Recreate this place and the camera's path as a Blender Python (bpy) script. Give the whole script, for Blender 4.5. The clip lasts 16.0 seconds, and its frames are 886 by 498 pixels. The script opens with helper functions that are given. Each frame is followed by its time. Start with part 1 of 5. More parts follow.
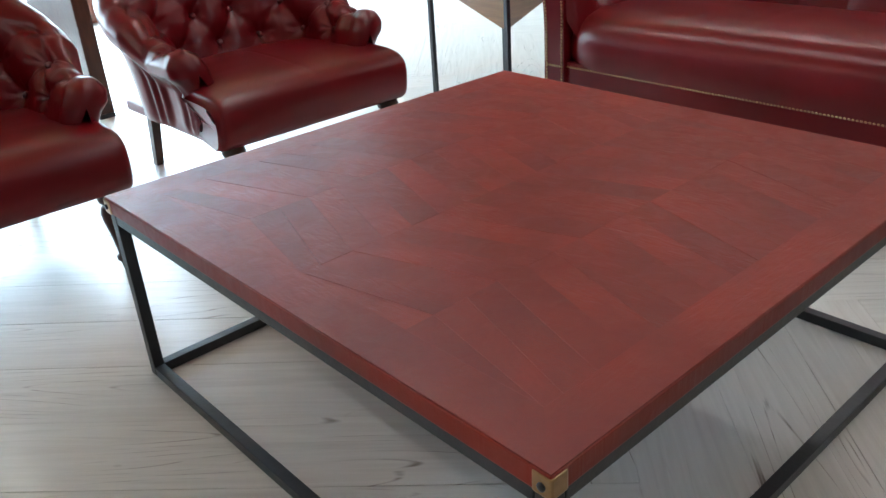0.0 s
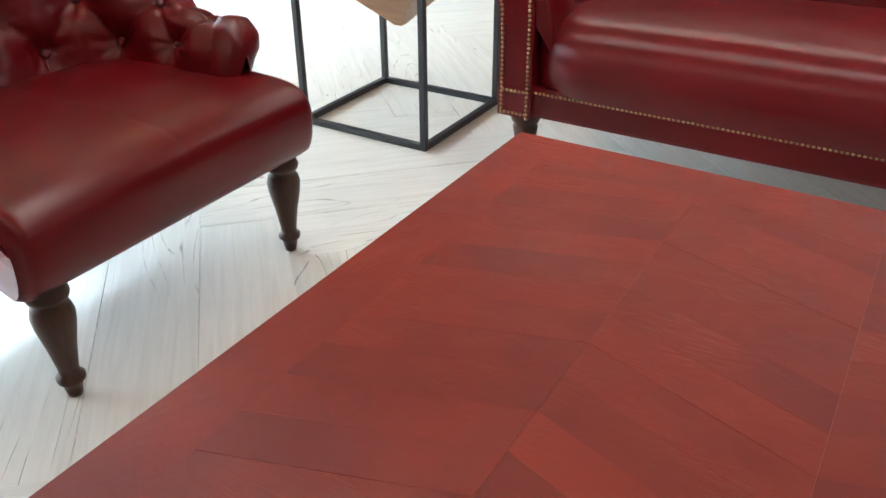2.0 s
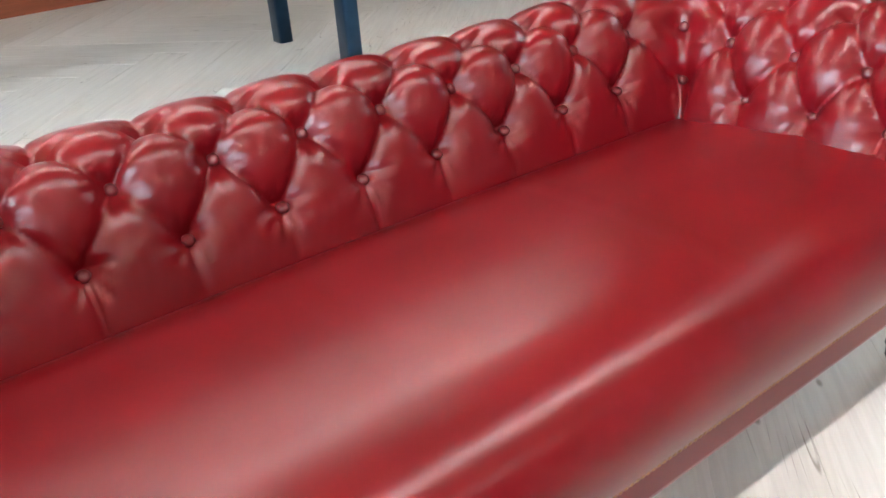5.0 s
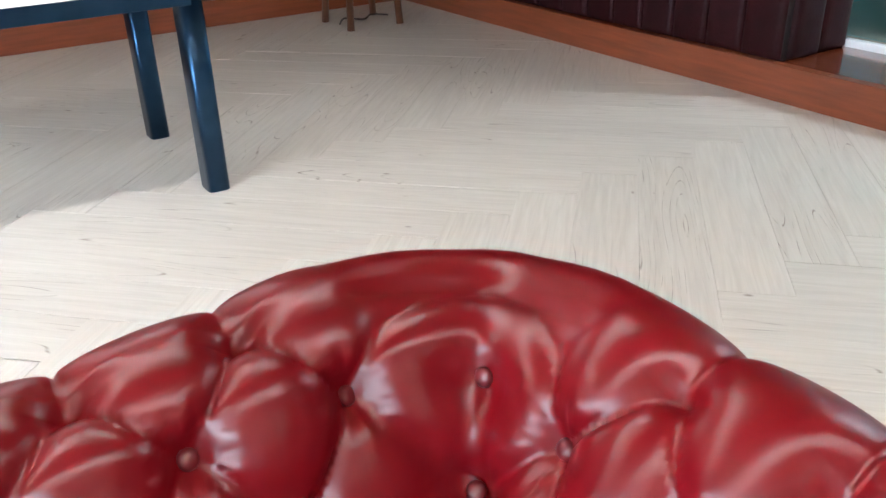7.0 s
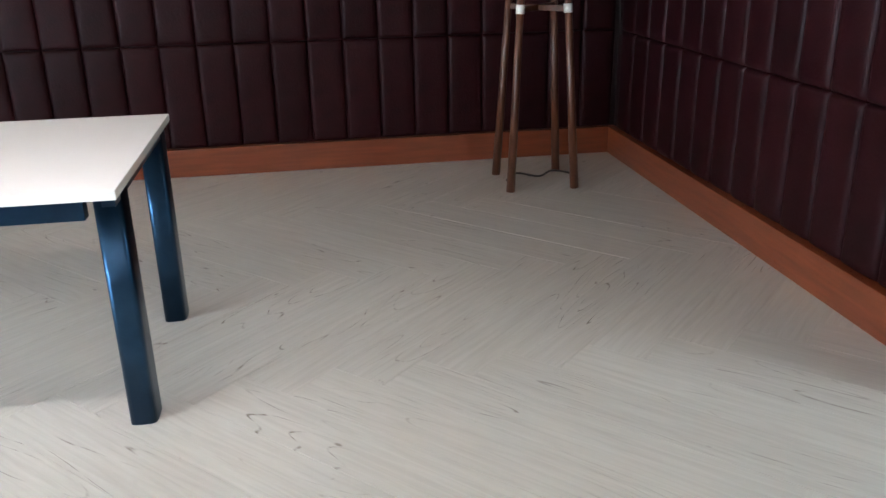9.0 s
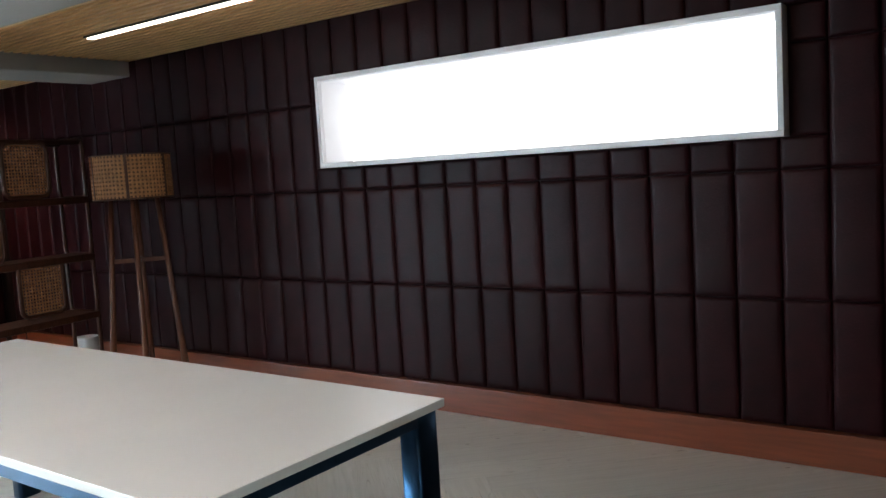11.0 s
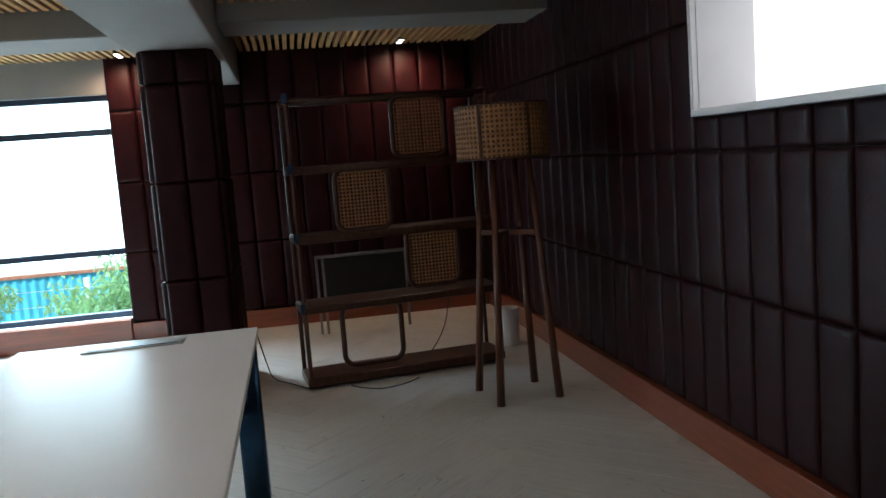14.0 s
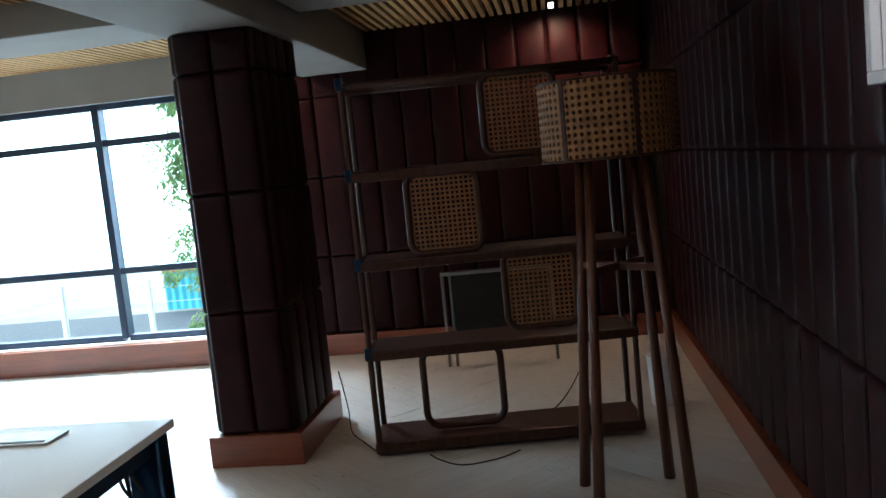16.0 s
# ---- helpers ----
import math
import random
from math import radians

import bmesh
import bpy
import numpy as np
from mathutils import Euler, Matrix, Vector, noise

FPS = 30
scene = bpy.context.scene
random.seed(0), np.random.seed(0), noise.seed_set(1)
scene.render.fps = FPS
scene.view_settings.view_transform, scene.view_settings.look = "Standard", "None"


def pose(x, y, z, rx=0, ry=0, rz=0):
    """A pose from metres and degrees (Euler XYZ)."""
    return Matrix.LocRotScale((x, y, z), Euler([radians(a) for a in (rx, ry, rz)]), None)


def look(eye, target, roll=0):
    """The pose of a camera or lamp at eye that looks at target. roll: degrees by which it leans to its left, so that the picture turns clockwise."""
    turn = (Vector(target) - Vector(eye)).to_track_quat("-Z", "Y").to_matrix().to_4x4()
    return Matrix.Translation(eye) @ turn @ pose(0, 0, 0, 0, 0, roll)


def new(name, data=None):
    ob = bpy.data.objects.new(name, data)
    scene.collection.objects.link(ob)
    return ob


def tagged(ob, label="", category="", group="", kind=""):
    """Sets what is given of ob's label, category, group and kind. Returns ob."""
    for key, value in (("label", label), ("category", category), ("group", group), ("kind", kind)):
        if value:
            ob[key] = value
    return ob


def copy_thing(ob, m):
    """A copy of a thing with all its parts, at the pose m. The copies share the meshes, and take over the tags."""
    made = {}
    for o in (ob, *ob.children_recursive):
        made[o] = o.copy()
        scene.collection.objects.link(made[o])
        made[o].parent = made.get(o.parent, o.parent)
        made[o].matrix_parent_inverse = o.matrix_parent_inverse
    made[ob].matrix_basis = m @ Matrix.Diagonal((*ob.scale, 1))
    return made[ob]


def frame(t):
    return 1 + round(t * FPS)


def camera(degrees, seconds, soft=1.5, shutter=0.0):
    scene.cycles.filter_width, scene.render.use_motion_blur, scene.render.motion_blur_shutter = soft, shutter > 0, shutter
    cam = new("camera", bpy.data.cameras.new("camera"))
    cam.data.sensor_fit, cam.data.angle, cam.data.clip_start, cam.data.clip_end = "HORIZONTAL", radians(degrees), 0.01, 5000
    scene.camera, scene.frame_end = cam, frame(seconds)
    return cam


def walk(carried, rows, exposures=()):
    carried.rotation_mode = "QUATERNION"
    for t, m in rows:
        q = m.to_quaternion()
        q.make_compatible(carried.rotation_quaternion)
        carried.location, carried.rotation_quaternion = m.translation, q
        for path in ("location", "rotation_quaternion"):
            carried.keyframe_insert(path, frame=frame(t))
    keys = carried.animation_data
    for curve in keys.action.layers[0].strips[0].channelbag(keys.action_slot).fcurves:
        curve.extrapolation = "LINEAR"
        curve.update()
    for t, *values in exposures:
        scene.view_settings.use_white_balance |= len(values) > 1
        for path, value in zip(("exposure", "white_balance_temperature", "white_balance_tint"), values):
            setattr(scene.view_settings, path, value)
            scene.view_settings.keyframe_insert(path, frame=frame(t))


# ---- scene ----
cam = camera(56.0, 16.0)
PATH = [
    (0, (-2.672, -7.793, 1.055), (-4.028, -6.626, 0.162), -4.0),
    (0.5, (-2.895, -7.614, 0.998), (-4.239, -6.488, 0.036), -4.7),
    (1, (-3.134, -7.357, 0.981), (-4.457, -6.248, -0.029), -4.4),
    (1.5, (-3.361, -7.295, 0.984), (-4.604, -6.102, -0.033), -5.0),
    (2, (-3.730, -7.334, 1.001), (-4.626, -5.861, -0.013), -0.4),
    (2.5, (-4.045, -7.282, 0.975), (-4.651, -5.673, -0.047), 0.4),
    (3, (-4.265, -7.135, 0.984), (-4.285, -5.425, -0.052), 2.9),
    (3.5, (-4.442, -7.002, 1.051), (-3.906, -5.356, 0.048), 2.4),
    (3.7, (-4.482, -6.908, 1.068), (-3.846, -5.294, 0.074), 1.1),
    (5.8, (-4.116, -5.698, 1.134), (-2.96, -4.349, 0.216), -2.7),
    (6, (-3.942, -5.656, 1.108), (-2.773, -4.296, 0.224), -2.1),
    (6.5, (-3.618, -5.571, 1.128), (-2.452, -4.218, 0.228), -2.8),
    (7, (-3.259, -5.463, 1.139), (-2.29, -3.966, 0.234), -1.5),
    (7.5, (-2.887, -5.495, 1.165), (-2.254, -3.823, 0.268), -2.0),
    (8, (-2.541, -5.41, 1.23), (-2.088, -3.673, 0.348), -2.2),
    (8.2, (-2.421, -5.314, 1.244), (-1.985, -3.573, 0.362), -1.8),
    (10.3, (-1.13, -4.31, 1.446), (-1.587, -2.383, 1.167), -2.8),
    (10.5, (-1.061, -4.188, 1.44), (-1.702, -2.31, 1.192), -3.5),
    (11, (-0.873, -3.907, 1.444), (-2.052, -2.303, 1.254), -3.5),
    (11.5, (-0.846, -3.629, 1.413), (-2.422, -2.412, 1.231), -3.5),
    (12, (-0.793, -3.311, 1.443), (-2.585, -2.447, 1.237), -5.4),
    (12.5, (-0.765, -2.869, 1.426), (-2.63, -2.183, 1.203), -5.5),
    (13, (-0.925, -2.521, 1.395), (-2.812, -1.9, 1.161), -4.9),
    (13.5, (-1.127, -2.179, 1.4), (-3.044, -1.652, 1.182), -3.9),
    (14, (-1.35, -1.72, 1.421), (-3.308, -1.376, 1.195), -4.3),
    (14.5, (-1.652, -1.456, 1.41), (-3.632, -1.321, 1.161), -4.8),
    (15, (-1.972, -1.193, 1.441), (-3.956, -1.175, 1.191), -4.8),
    (15.5, (-2.345, -0.888, 1.43), (-4.327, -1.028, 1.204), -5.2),
    (16, (-2.67, -0.736, 1.428), (-4.638, -1.020, 1.216), -5.7),
]
walk(cam, [(t, look(eye, target, roll)) for t, eye, target, roll in PATH],
     [(0, 0.7, 5850, 10), (1.5, 0.95, 6250, 10), (2.5, 1.1, 6300, 14), (3.7, 1.65, 6150, 14), (5.8, 2.3, 6050, 14), (6.5, 2.05, 6100, 15), (8.2, 1.9, 6050, 16), (10.3, 1.15, 5950, 10), (12, 1.05, 6050, 10), (12.5, 0.8, 6050, 10), (14.5, 0.25, 5900, 10), (16, 0.25, 5850, 10)])

# ---- world, sun, lamps ----
world = bpy.data.worlds.new("sky")
scene.world = world
world.use_nodes = True
wn = world.node_tree
sky = wn.nodes.new("ShaderNodeTexSky")
sky.sky_type = 'NISHITA'
sky.sun_disc = False
sky.sun_elevation = radians(47)
sky.sun_rotation = radians(122)
wn.nodes["Background"].inputs[1].default_value = 0.15
wn.links.new(sky.outputs[0], wn.nodes["Background"].inputs[0])
sun = new("sun", bpy.data.lights.new("sun", 'SUN'))
sun.data.energy, sun.data.angle, sun.data.color = 5.0, radians(0.6), (1.0, 0.95, 0.88)
sun.matrix_world = look((0, 0, 0), (-0.58, 0.36, -0.73))


def area_lamp(name, eye, target, w, h, power, colour):
    ob = new(name, bpy.data.lights.new(name, 'AREA'))
    ob.data.shape, ob.data.size, ob.data.size_y = 'RECTANGLE', w, h
    ob.data.energy, ob.data.color = power, colour
    ob.matrix_world = look(eye, target)
    return ob


# daylight of the open sky at the west windows
area_lamp("window_light", (-8.72, -7.95, 1.2), (-4, -7.6, 0.6), 4.3, 1.8, 95, (0.76, 0.90, 1.0))
area_lamp("sky_light", (-10.6, -4.45, 3.25), (-7.3, -4.45, 0.1), 2.9, 1.5, 960, (0.76, 0.90, 1.0))
# ceiling LED strips
LED = [(-3.79, -0.81), (-3.9, -3.6), (-3.9, -5.9), (-3.9, -8.6)]
for lx, ly in LED:
    area_lamp("strip_lamp", (lx, ly, 2.395), (lx, ly, 0), 4.1, 0.05, 0.5 if ly > -1 else 15.0 if ly > -4 else 16.0 if ly > -7 else 10.0, (1.0, 0.72, 0.46) if ly > -1 else (1.0, 0.95, 0.89))


# ---- materials ----
def nodes_of(name):
    m = bpy.data.materials.new(name)
    m.use_nodes = True
    t = m.node_tree
    return m, t, t.nodes, t.links, t.nodes["Principled BSDF"]


def mat(name, col, rough=0.5, metal=0.0, var=0.15, scale=6.0, bump=0.0, bscale=120.0, coat=0.0, rand=0.0, stretch=None, spec=0.5, emit=None):
    m, t, N, L, p = nodes_of(name)
    tc = N.new("ShaderNodeTexCoord")
    mp = N.new("ShaderNodeMapping")
    L.new(tc.outputs["Object"], mp.inputs[0])
    if stretch:
        mp.inputs["Scale"].default_value = stretch
    n1 = N.new("ShaderNodeTexNoise")
    n1.inputs["Scale"].default_value, n1.inputs["Detail"].default_value = scale, 5
    L.new(mp.outputs[0], n1.inputs["Vector"])
    n2 = N.new("ShaderNodeTexNoise")
    n2.inputs["Scale"].default_value, n2.inputs["Detail"].default_value = bscale, 4
    L.new(mp.outputs[0], n2.inputs["Vector"])
    mx = N.new("ShaderNodeMix")
    mx.data_type = 'RGBA'
    lo = tuple(c * (1 - var) for c in col)
    hi = tuple(min(1, c * (1 + var)) for c in col)
    mx.inputs["A"].default_value, mx.inputs["B"].default_value = (*lo, 1), (*hi, 1)
    rp = N.new("ShaderNodeMapRange")
    rp.inputs[1].default_value, rp.inputs[2].default_value = 0.3, 0.7
    L.new(n1.outputs[0], rp.inputs[0])
    L.new(rp.outputs[0], mx.inputs["Factor"])
    out = mx.outputs["Result"]
    if rand:
        oi = N.new("ShaderNodeObjectInfo")
        hs = N.new("ShaderNodeHueSaturation")
        mr = N.new("ShaderNodeMapRange")
        mr.inputs[3].default_value, mr.inputs[4].default_value = 1 - rand, 1 + rand
        L.new(oi.outputs["Random"], mr.inputs[0])
        L.new(mr.outputs[0], hs.inputs["Value"])
        L.new(out, hs.inputs["Color"])
        out = hs.outputs[0]
    L.new(out, p.inputs["Base Color"])
    rr = N.new("ShaderNodeMapRange")
    rr.inputs[3].default_value, rr.inputs[4].default_value = max(0.02, rough - 0.07), min(1, rough + 0.07)
    L.new(n2.outputs[0], rr.inputs[0])
    if bump:
        L.new(rr.outputs[0], p.inputs["Roughness"])
    else:
        p.inputs["Roughness"].default_value = rough
    p.inputs["Metallic"].default_value = metal
    p.inputs["Specular IOR Level"].default_value = spec
    p.inputs["Coat Weight"].default_value = coat
    p.inputs["Coat Roughness"].default_value = 0.2
    if bump:
        b = N.new("ShaderNodeBump")
        b.inputs["Strength"].default_value, b.inputs["Distance"].default_value = bump, 0.01
        L.new(n2.outputs[0], b.inputs["Height"])
        L.new(b.outputs[0], p.inputs["Normal"])
    if emit:
        p.inputs["Emission Color"].default_value = (*emit[0], 1)
        p.inputs["Emission Strength"].default_value = emit[1]
    return m


def plank_mat():
    """Pale limed oak with grain along each plank's own length (local x)."""
    m, t, N, L, p = nodes_of("limed_oak")
    tc, oi = N.new("ShaderNodeTexCoord"), N.new("ShaderNodeObjectInfo")
    geo = N.new("ShaderNodeNewGeometry")
    add = N.new("ShaderNodeVectorMath")
    sc = N.new("ShaderNodeVectorMath")
    sc.operation = 'SCALE'
    sc.inputs["Scale"].default_value = 37.0
    cmb = N.new("ShaderNodeCombineXYZ")
    sm = N.new("ShaderNodeMath")
    L.new(oi.outputs["Random"], sm.inputs[0])
    L.new(geo.outputs["Random Per Island"], sm.inputs[1])
    L.new(sm.outputs[0], cmb.inputs[0])
    L.new(sm.outputs[0], cmb.inputs[1])
    L.new(cmb.outputs[0], sc.inputs[0])
    L.new(tc.outputs["UV"], add.inputs[0])
    L.new(sc.outputs[0], add.inputs[1])
    mp = N.new("ShaderNodeMapping")
    mp.inputs["Scale"].default_value = (1.4, 26.0, 1.0)
    L.new(add.outputs[0], mp.inputs[0])
    wv = N.new("ShaderNodeTexNoise")
    wv.inputs["Scale"].default_value, wv.inputs["Detail"].default_value, wv.inputs["Distortion"].default_value = 2.2, 6, 0.9
    L.new(mp.outputs[0], wv.inputs["Vector"])
    mp2 = N.new("ShaderNodeMapping")
    mp2.inputs["Scale"].default_value = (0.8, 8.0, 1.0)
    L.new(add.outputs[0], mp2.inputs[0])
    wave = N.new("ShaderNodeTexNoise")
    wave.inputs["Scale"].default_value, wave.inputs["Detail"].default_value = 0.9, 0.6
    L.new(mp2.outputs[0], wave.inputs["Vector"])
    # contour lines of a slow field give cathedral grain
    mul = N.new("ShaderNodeMath")
    mul.operation = 'MULTIPLY'
    mul.inputs[1].default_value = 17.0
    L.new(wave.outputs[0], mul.inputs[0])
    fr = N.new("ShaderNodeMath")
    fr.operation = 'PINGPONG'
    fr.inputs[1].default_value = 0.5
    L.new(mul.outputs[0], fr.inputs[0])
    line = N.new("ShaderNodeMapRange")
    line.inputs[1].default_value, line.inputs[2].default_value = 0.01, 0.055
    line.inputs[3].default_value, line.inputs[4].default_value = 1.0, 0.0
    L.new(fr.outputs[0], line.inputs[0])
    patch = N.new("ShaderNodeTexNoise")
    patch.inputs["Scale"].default_value = 1.7
    L.new(add.outputs[0], patch.inputs["Vector"])
    pm = N.new("ShaderNodeMapRange")
    pm.inputs[1].default_value, pm.inputs[2].default_value = 0.50, 0.58
    L.new(patch.outputs[0], pm.inputs[0])
    lm = N.new("ShaderNodeMath")
    lm.operation = 'MULTIPLY'
    L.new(line.outputs[0], lm.inputs[0])
    L.new(pm.outputs[0], lm.inputs[1])
    c1 = N.new("ShaderNodeValToRGB")
    e = c1.color_ramp.elements
    e[0].position, e[0].color = 0.25, (0.505, 0.477, 0.428, 1)
    e[1].position, e[1].color = 0.75, (0.615, 0.588, 0.535, 1)
    mid = c1.color_ramp.elements.new(0.5)
    mid.color = (0.565, 0.538, 0.485, 1)
    L.new(wv.outputs[0], c1.inputs[0])
    mx = N.new("ShaderNodeMix")
    mx.data_type = 'RGBA'
    mx.inputs["B"].default_value = (0.15, 0.115, 0.08, 1)
    L.new(c1.outputs[0], mx.inputs["A"])
    half = N.new("ShaderNodeMath")
    half.operation = 'MULTIPLY'
    half.inputs[1].default_value = 0.86
    # the lines break off and thin out along their run
    brk = N.new("ShaderNodeTexNoise")
    brk.inputs["Scale"].default_value, brk.inputs["Detail"].default_value = 9.0, 3
    L.new(mp2.outputs[0], brk.inputs["Vector"])
    bm_ = N.new("ShaderNodeMapRange")
    bm_.inputs[1].default_value, bm_.inputs[2].default_value = 0.40, 0.60
    L.new(brk.outputs[0], bm_.inputs[0])
    lb = N.new("ShaderNodeMath")
    lb.operation = 'MULTIPLY'
    L.new(lm.outputs[0], lb.inputs[0])
    L.new(bm_.outputs[0], lb.inputs[1])
    L.new(lb.outputs[0], half.inputs[0])
    # small knots
    mp3 = N.new("ShaderNodeMapping")
    mp3.inputs["Scale"].default_value = (2.6, 5.5, 1.0)
    L.new(add.outputs[0], mp3.inputs[0])
    vor = N.new("ShaderNodeTexVoronoi")
    vor.inputs["Scale"].default_value = 1.0
    L.new(mp3.outputs[0], vor.inputs["Vector"])
    kn = N.new("ShaderNodeMapRange")
    kn.inputs[1].default_value, kn.inputs[2].default_value = 0.018, 0.045
    kn.inputs[3].default_value, kn.inputs[4].default_value = 0.7, 0.0
    L.new(vor.outputs["Distance"], kn.inputs[0])
    top = N.new("ShaderNodeMath")
    top.operation = 'MAXIMUM'
    L.new(half.outputs[0], top.inputs[0])
    L.new(kn.outputs[0], top.inputs[1])
    L.new(top.outputs[0], mx.inputs["Factor"])
    hs = N.new("ShaderNodeHueSaturation")
    mr = N.new("ShaderNodeMapRange")
    mr.inputs[2].default_value = 2.0
    mr.inputs[3].default_value, mr.inputs[4].default_value = 0.945, 1.055
    L.new(sm.outputs[0], mr.inputs[0])
    L.new(mr.outputs[0], hs.inputs["Value"])
    L.new(mx.outputs["Result"], hs.inputs["Color"])
    L.new(hs.outputs[0], p.inputs["Base Color"])
    p.inputs["Roughness"].default_value = 0.38
    b = N.new("ShaderNodeBump")
    b.inputs["Strength"].default_value, b.inputs["Distance"].default_value = 0.12, 0.004
    L.new(wv.outputs[0], b.inputs["Height"])
    L.new(b.outputs[0], p.inputs["Normal"])
    return m


def creased_leather():
    """Red-brown hide with fine creases, each strip cut from another part of the skin."""
    m, t, N, L, p = nodes_of("tabletop_leather")
    tc, oi = N.new("ShaderNodeTexCoord"), N.new("ShaderNodeObjectInfo")
    off = N.new("ShaderNodeVectorMath")
    off.operation = 'SCALE'
    off.inputs[0].default_value, off.inputs["Scale"].default_value = (9.0, 5.0, 0.0), 1.0
    L.new(oi.outputs["Random"], off.inputs["Scale"])
    add = N.new("ShaderNodeVectorMath")
    L.new(tc.outputs["Object"], add.inputs[0])
    L.new(off.outputs[0], add.inputs[1])

    def noise_node(scale, detail, distortion=0.0, source=add):
        n = N.new("ShaderNodeTexNoise")
        n.inputs["Scale"].default_value, n.inputs["Detail"].default_value, n.inputs["Distortion"].default_value = scale, detail, distortion
        L.new(source.outputs[0], n.inputs["Vector"])
        return n

    def ranged(src, a, b, c, d):
        r = N.new("ShaderNodeMapRange")
        for i, v in enumerate((a, b, c, d)):
            r.inputs[i + 1].default_value = v
        L.new(src, r.inputs[0])
        return r.outputs[0]

    def maths(op, x, y):
        k = N.new("ShaderNodeMath")
        k.operation = op
        for i, v in enumerate((x, y)):
            if isinstance(v, float):
                k.inputs[i].default_value = v
            else:
                L.new(v, k.inputs[i])
        return k.outputs[0]

    tone, stain = noise_node(5.0, 5), noise_node(2.2, 3, 0.6)
    ramp = N.new("ShaderNodeValToRGB")
    e = ramp.color_ramp.elements
    e[0].position, e[0].color = 0.30, (0.112, 0.0050, 0.0024, 1)
    e[1].position, e[1].color = 0.72, (0.225, 0.0170, 0.0042, 1)
    L.new(maths('ADD', maths('MULTIPLY', tone.outputs[0], 0.55), maths('MULTIPLY', stain.outputs[0], 0.45)), ramp.inputs[0])
    hs = N.new("ShaderNodeHueSaturation")
    L.new(ranged(oi.outputs["Random"], 0, 1, 0.91, 1.09), hs.inputs["Value"])
    L.new(ramp.outputs[0], hs.inputs["Color"])
    L.new(hs.outputs[0], p.inputs["Base Color"])
    # creases: short folds across the hide, in patches
    lay = N.new("ShaderNodeMapping")
    lay.inputs["Scale"].default_value, lay.inputs["Rotation"].default_value = (20.0, 75.0, 1.0), (0, 0, 0.5)
    L.new(add.outputs[0], lay.inputs[0])
    folds = noise_node(1.0, 3, 1.2, lay)
    where = ranged(noise_node(5.0, 2).outputs[0], 0.44, 0.62, 0.0, 1.0)
    crease = maths('MULTIPLY', folds.outputs[0], where)
    grain, swell = noise_node(170.0, 3), noise_node(20.0, 3, 0.8)
    height = maths('ADD', maths('ADD', maths('MULTIPLY', grain.outputs[0], 0.06), maths('MULTIPLY', swell.outputs[0], 0.40)), maths('MULTIPLY', crease, 0.45))
    bp = N.new("ShaderNodeBump")
    bp.inputs["Strength"].default_value, bp.inputs["Distance"].default_value = 0.55, 0.0045
    L.new(height, bp.inputs["Height"])
    L.new(bp.outputs[0], p.inputs["Normal"])
    L.new(ranged(swell.outputs[0], 0.3, 0.7, 0.36, 0.46), p.inputs["Roughness"])
    p.inputs["Specular IOR Level"].default_value = 0.29
    return m


M_PLANK = plank_mat()
M_RED = mat("oxblood_leather", (0.116, 0.0013, 0.0037), 0.30, var=0.16, scale=4, spec=0.36)
M_RED_T = creased_leather()
M_PAD = mat("maroon_padding", (0.0180, 0.0030, 0.0042), 0.45, var=0.32, scale=9, bump=0.12, bscale=90, rand=0.18, spec=0.13)
M_SKIRT = mat("redwood_trim", (0.19, 0.045, 0.017), 0.30, var=0.22, scale=3, bump=0.05, bscale=60, stretch=(1, 1, 14), coat=0.2)
M_POLISH = mat("polished_redwood", (0.13, 0.028, 0.010), 0.07, var=0.2, scale=4, coat=0.6)
M_WHITE = mat("white_laminate", (0.80, 0.78, 0.75), 0.25, var=0.02, scale=3)
M_EDGE = mat("white_edging", (0.72, 0.72, 0.72), 0.4, var=0.03)
M_BLACK = mat("black_steel", (0.018, 0.019, 0.022), 0.38, var=0.25, scale=20, bump=0.05)
# near-black metal; the blue in its base colour carries the sky's reflection on the legs
M_BLUEBLACK = mat("graphite_aluminium", (0.028, 0.066, 0.125), 0.30, metal=1.0, var=0.15, scale=12)
M_WALNUT = mat("dark_walnut", (0.052, 0.020, 0.011), 0.34, var=0.35, scale=8, bump=0.08, bscale=50, stretch=(6, 6, 1), coat=0.03, spec=0.35)
M_LEG = mat("lamp_leg_wood", (0.105, 0.037, 0.018), 0.36, var=0.3, scale=8, bump=0.08, bscale=50, stretch=(8, 8, 1), coat=0.15)
# same cane twice: lamp copy lightened for warm light, panel copy darkened for shade
M_CANE = mat("woven_cane", (0.31, 0.150, 0.055), 0.55, var=0.3, scale=30, bump=0.1, bscale=300)
M_CANE_DIM = mat("shaded_cane", (0.24, 0.108, 0.036), 0.6, var=0.35, scale=30, bump=0.1, bscale=300)
M_CANE_IN = mat("shade_lining", (0.10, 0.05, 0.022), 0.8, var=0.2, scale=10)
M_SLAT = mat("ceiling_slat_oak", (0.52, 0.31, 0.13), 0.5, var=0.22, scale=5, stretch=(1, 12, 12), bump=0.05, bscale=60)
M_DARK = mat("near_black_matte", (0.02, 0.018, 0.016), 0.9, var=0.2)
M_PLASTER = mat("grey_plaster", (0.26, 0.255, 0.245), 0.85, var=0.05, scale=3, bump=0.05, bscale=90)
M_BRASS = mat("aged_brass", (0.36, 0.22, 0.11), 0.34, metal=1.0, var=0.2, scale=40)
M_BUTTON = mat("leather_button", (0.10, 0.007, 0.010), 0.35, var=0.2, scale=40)
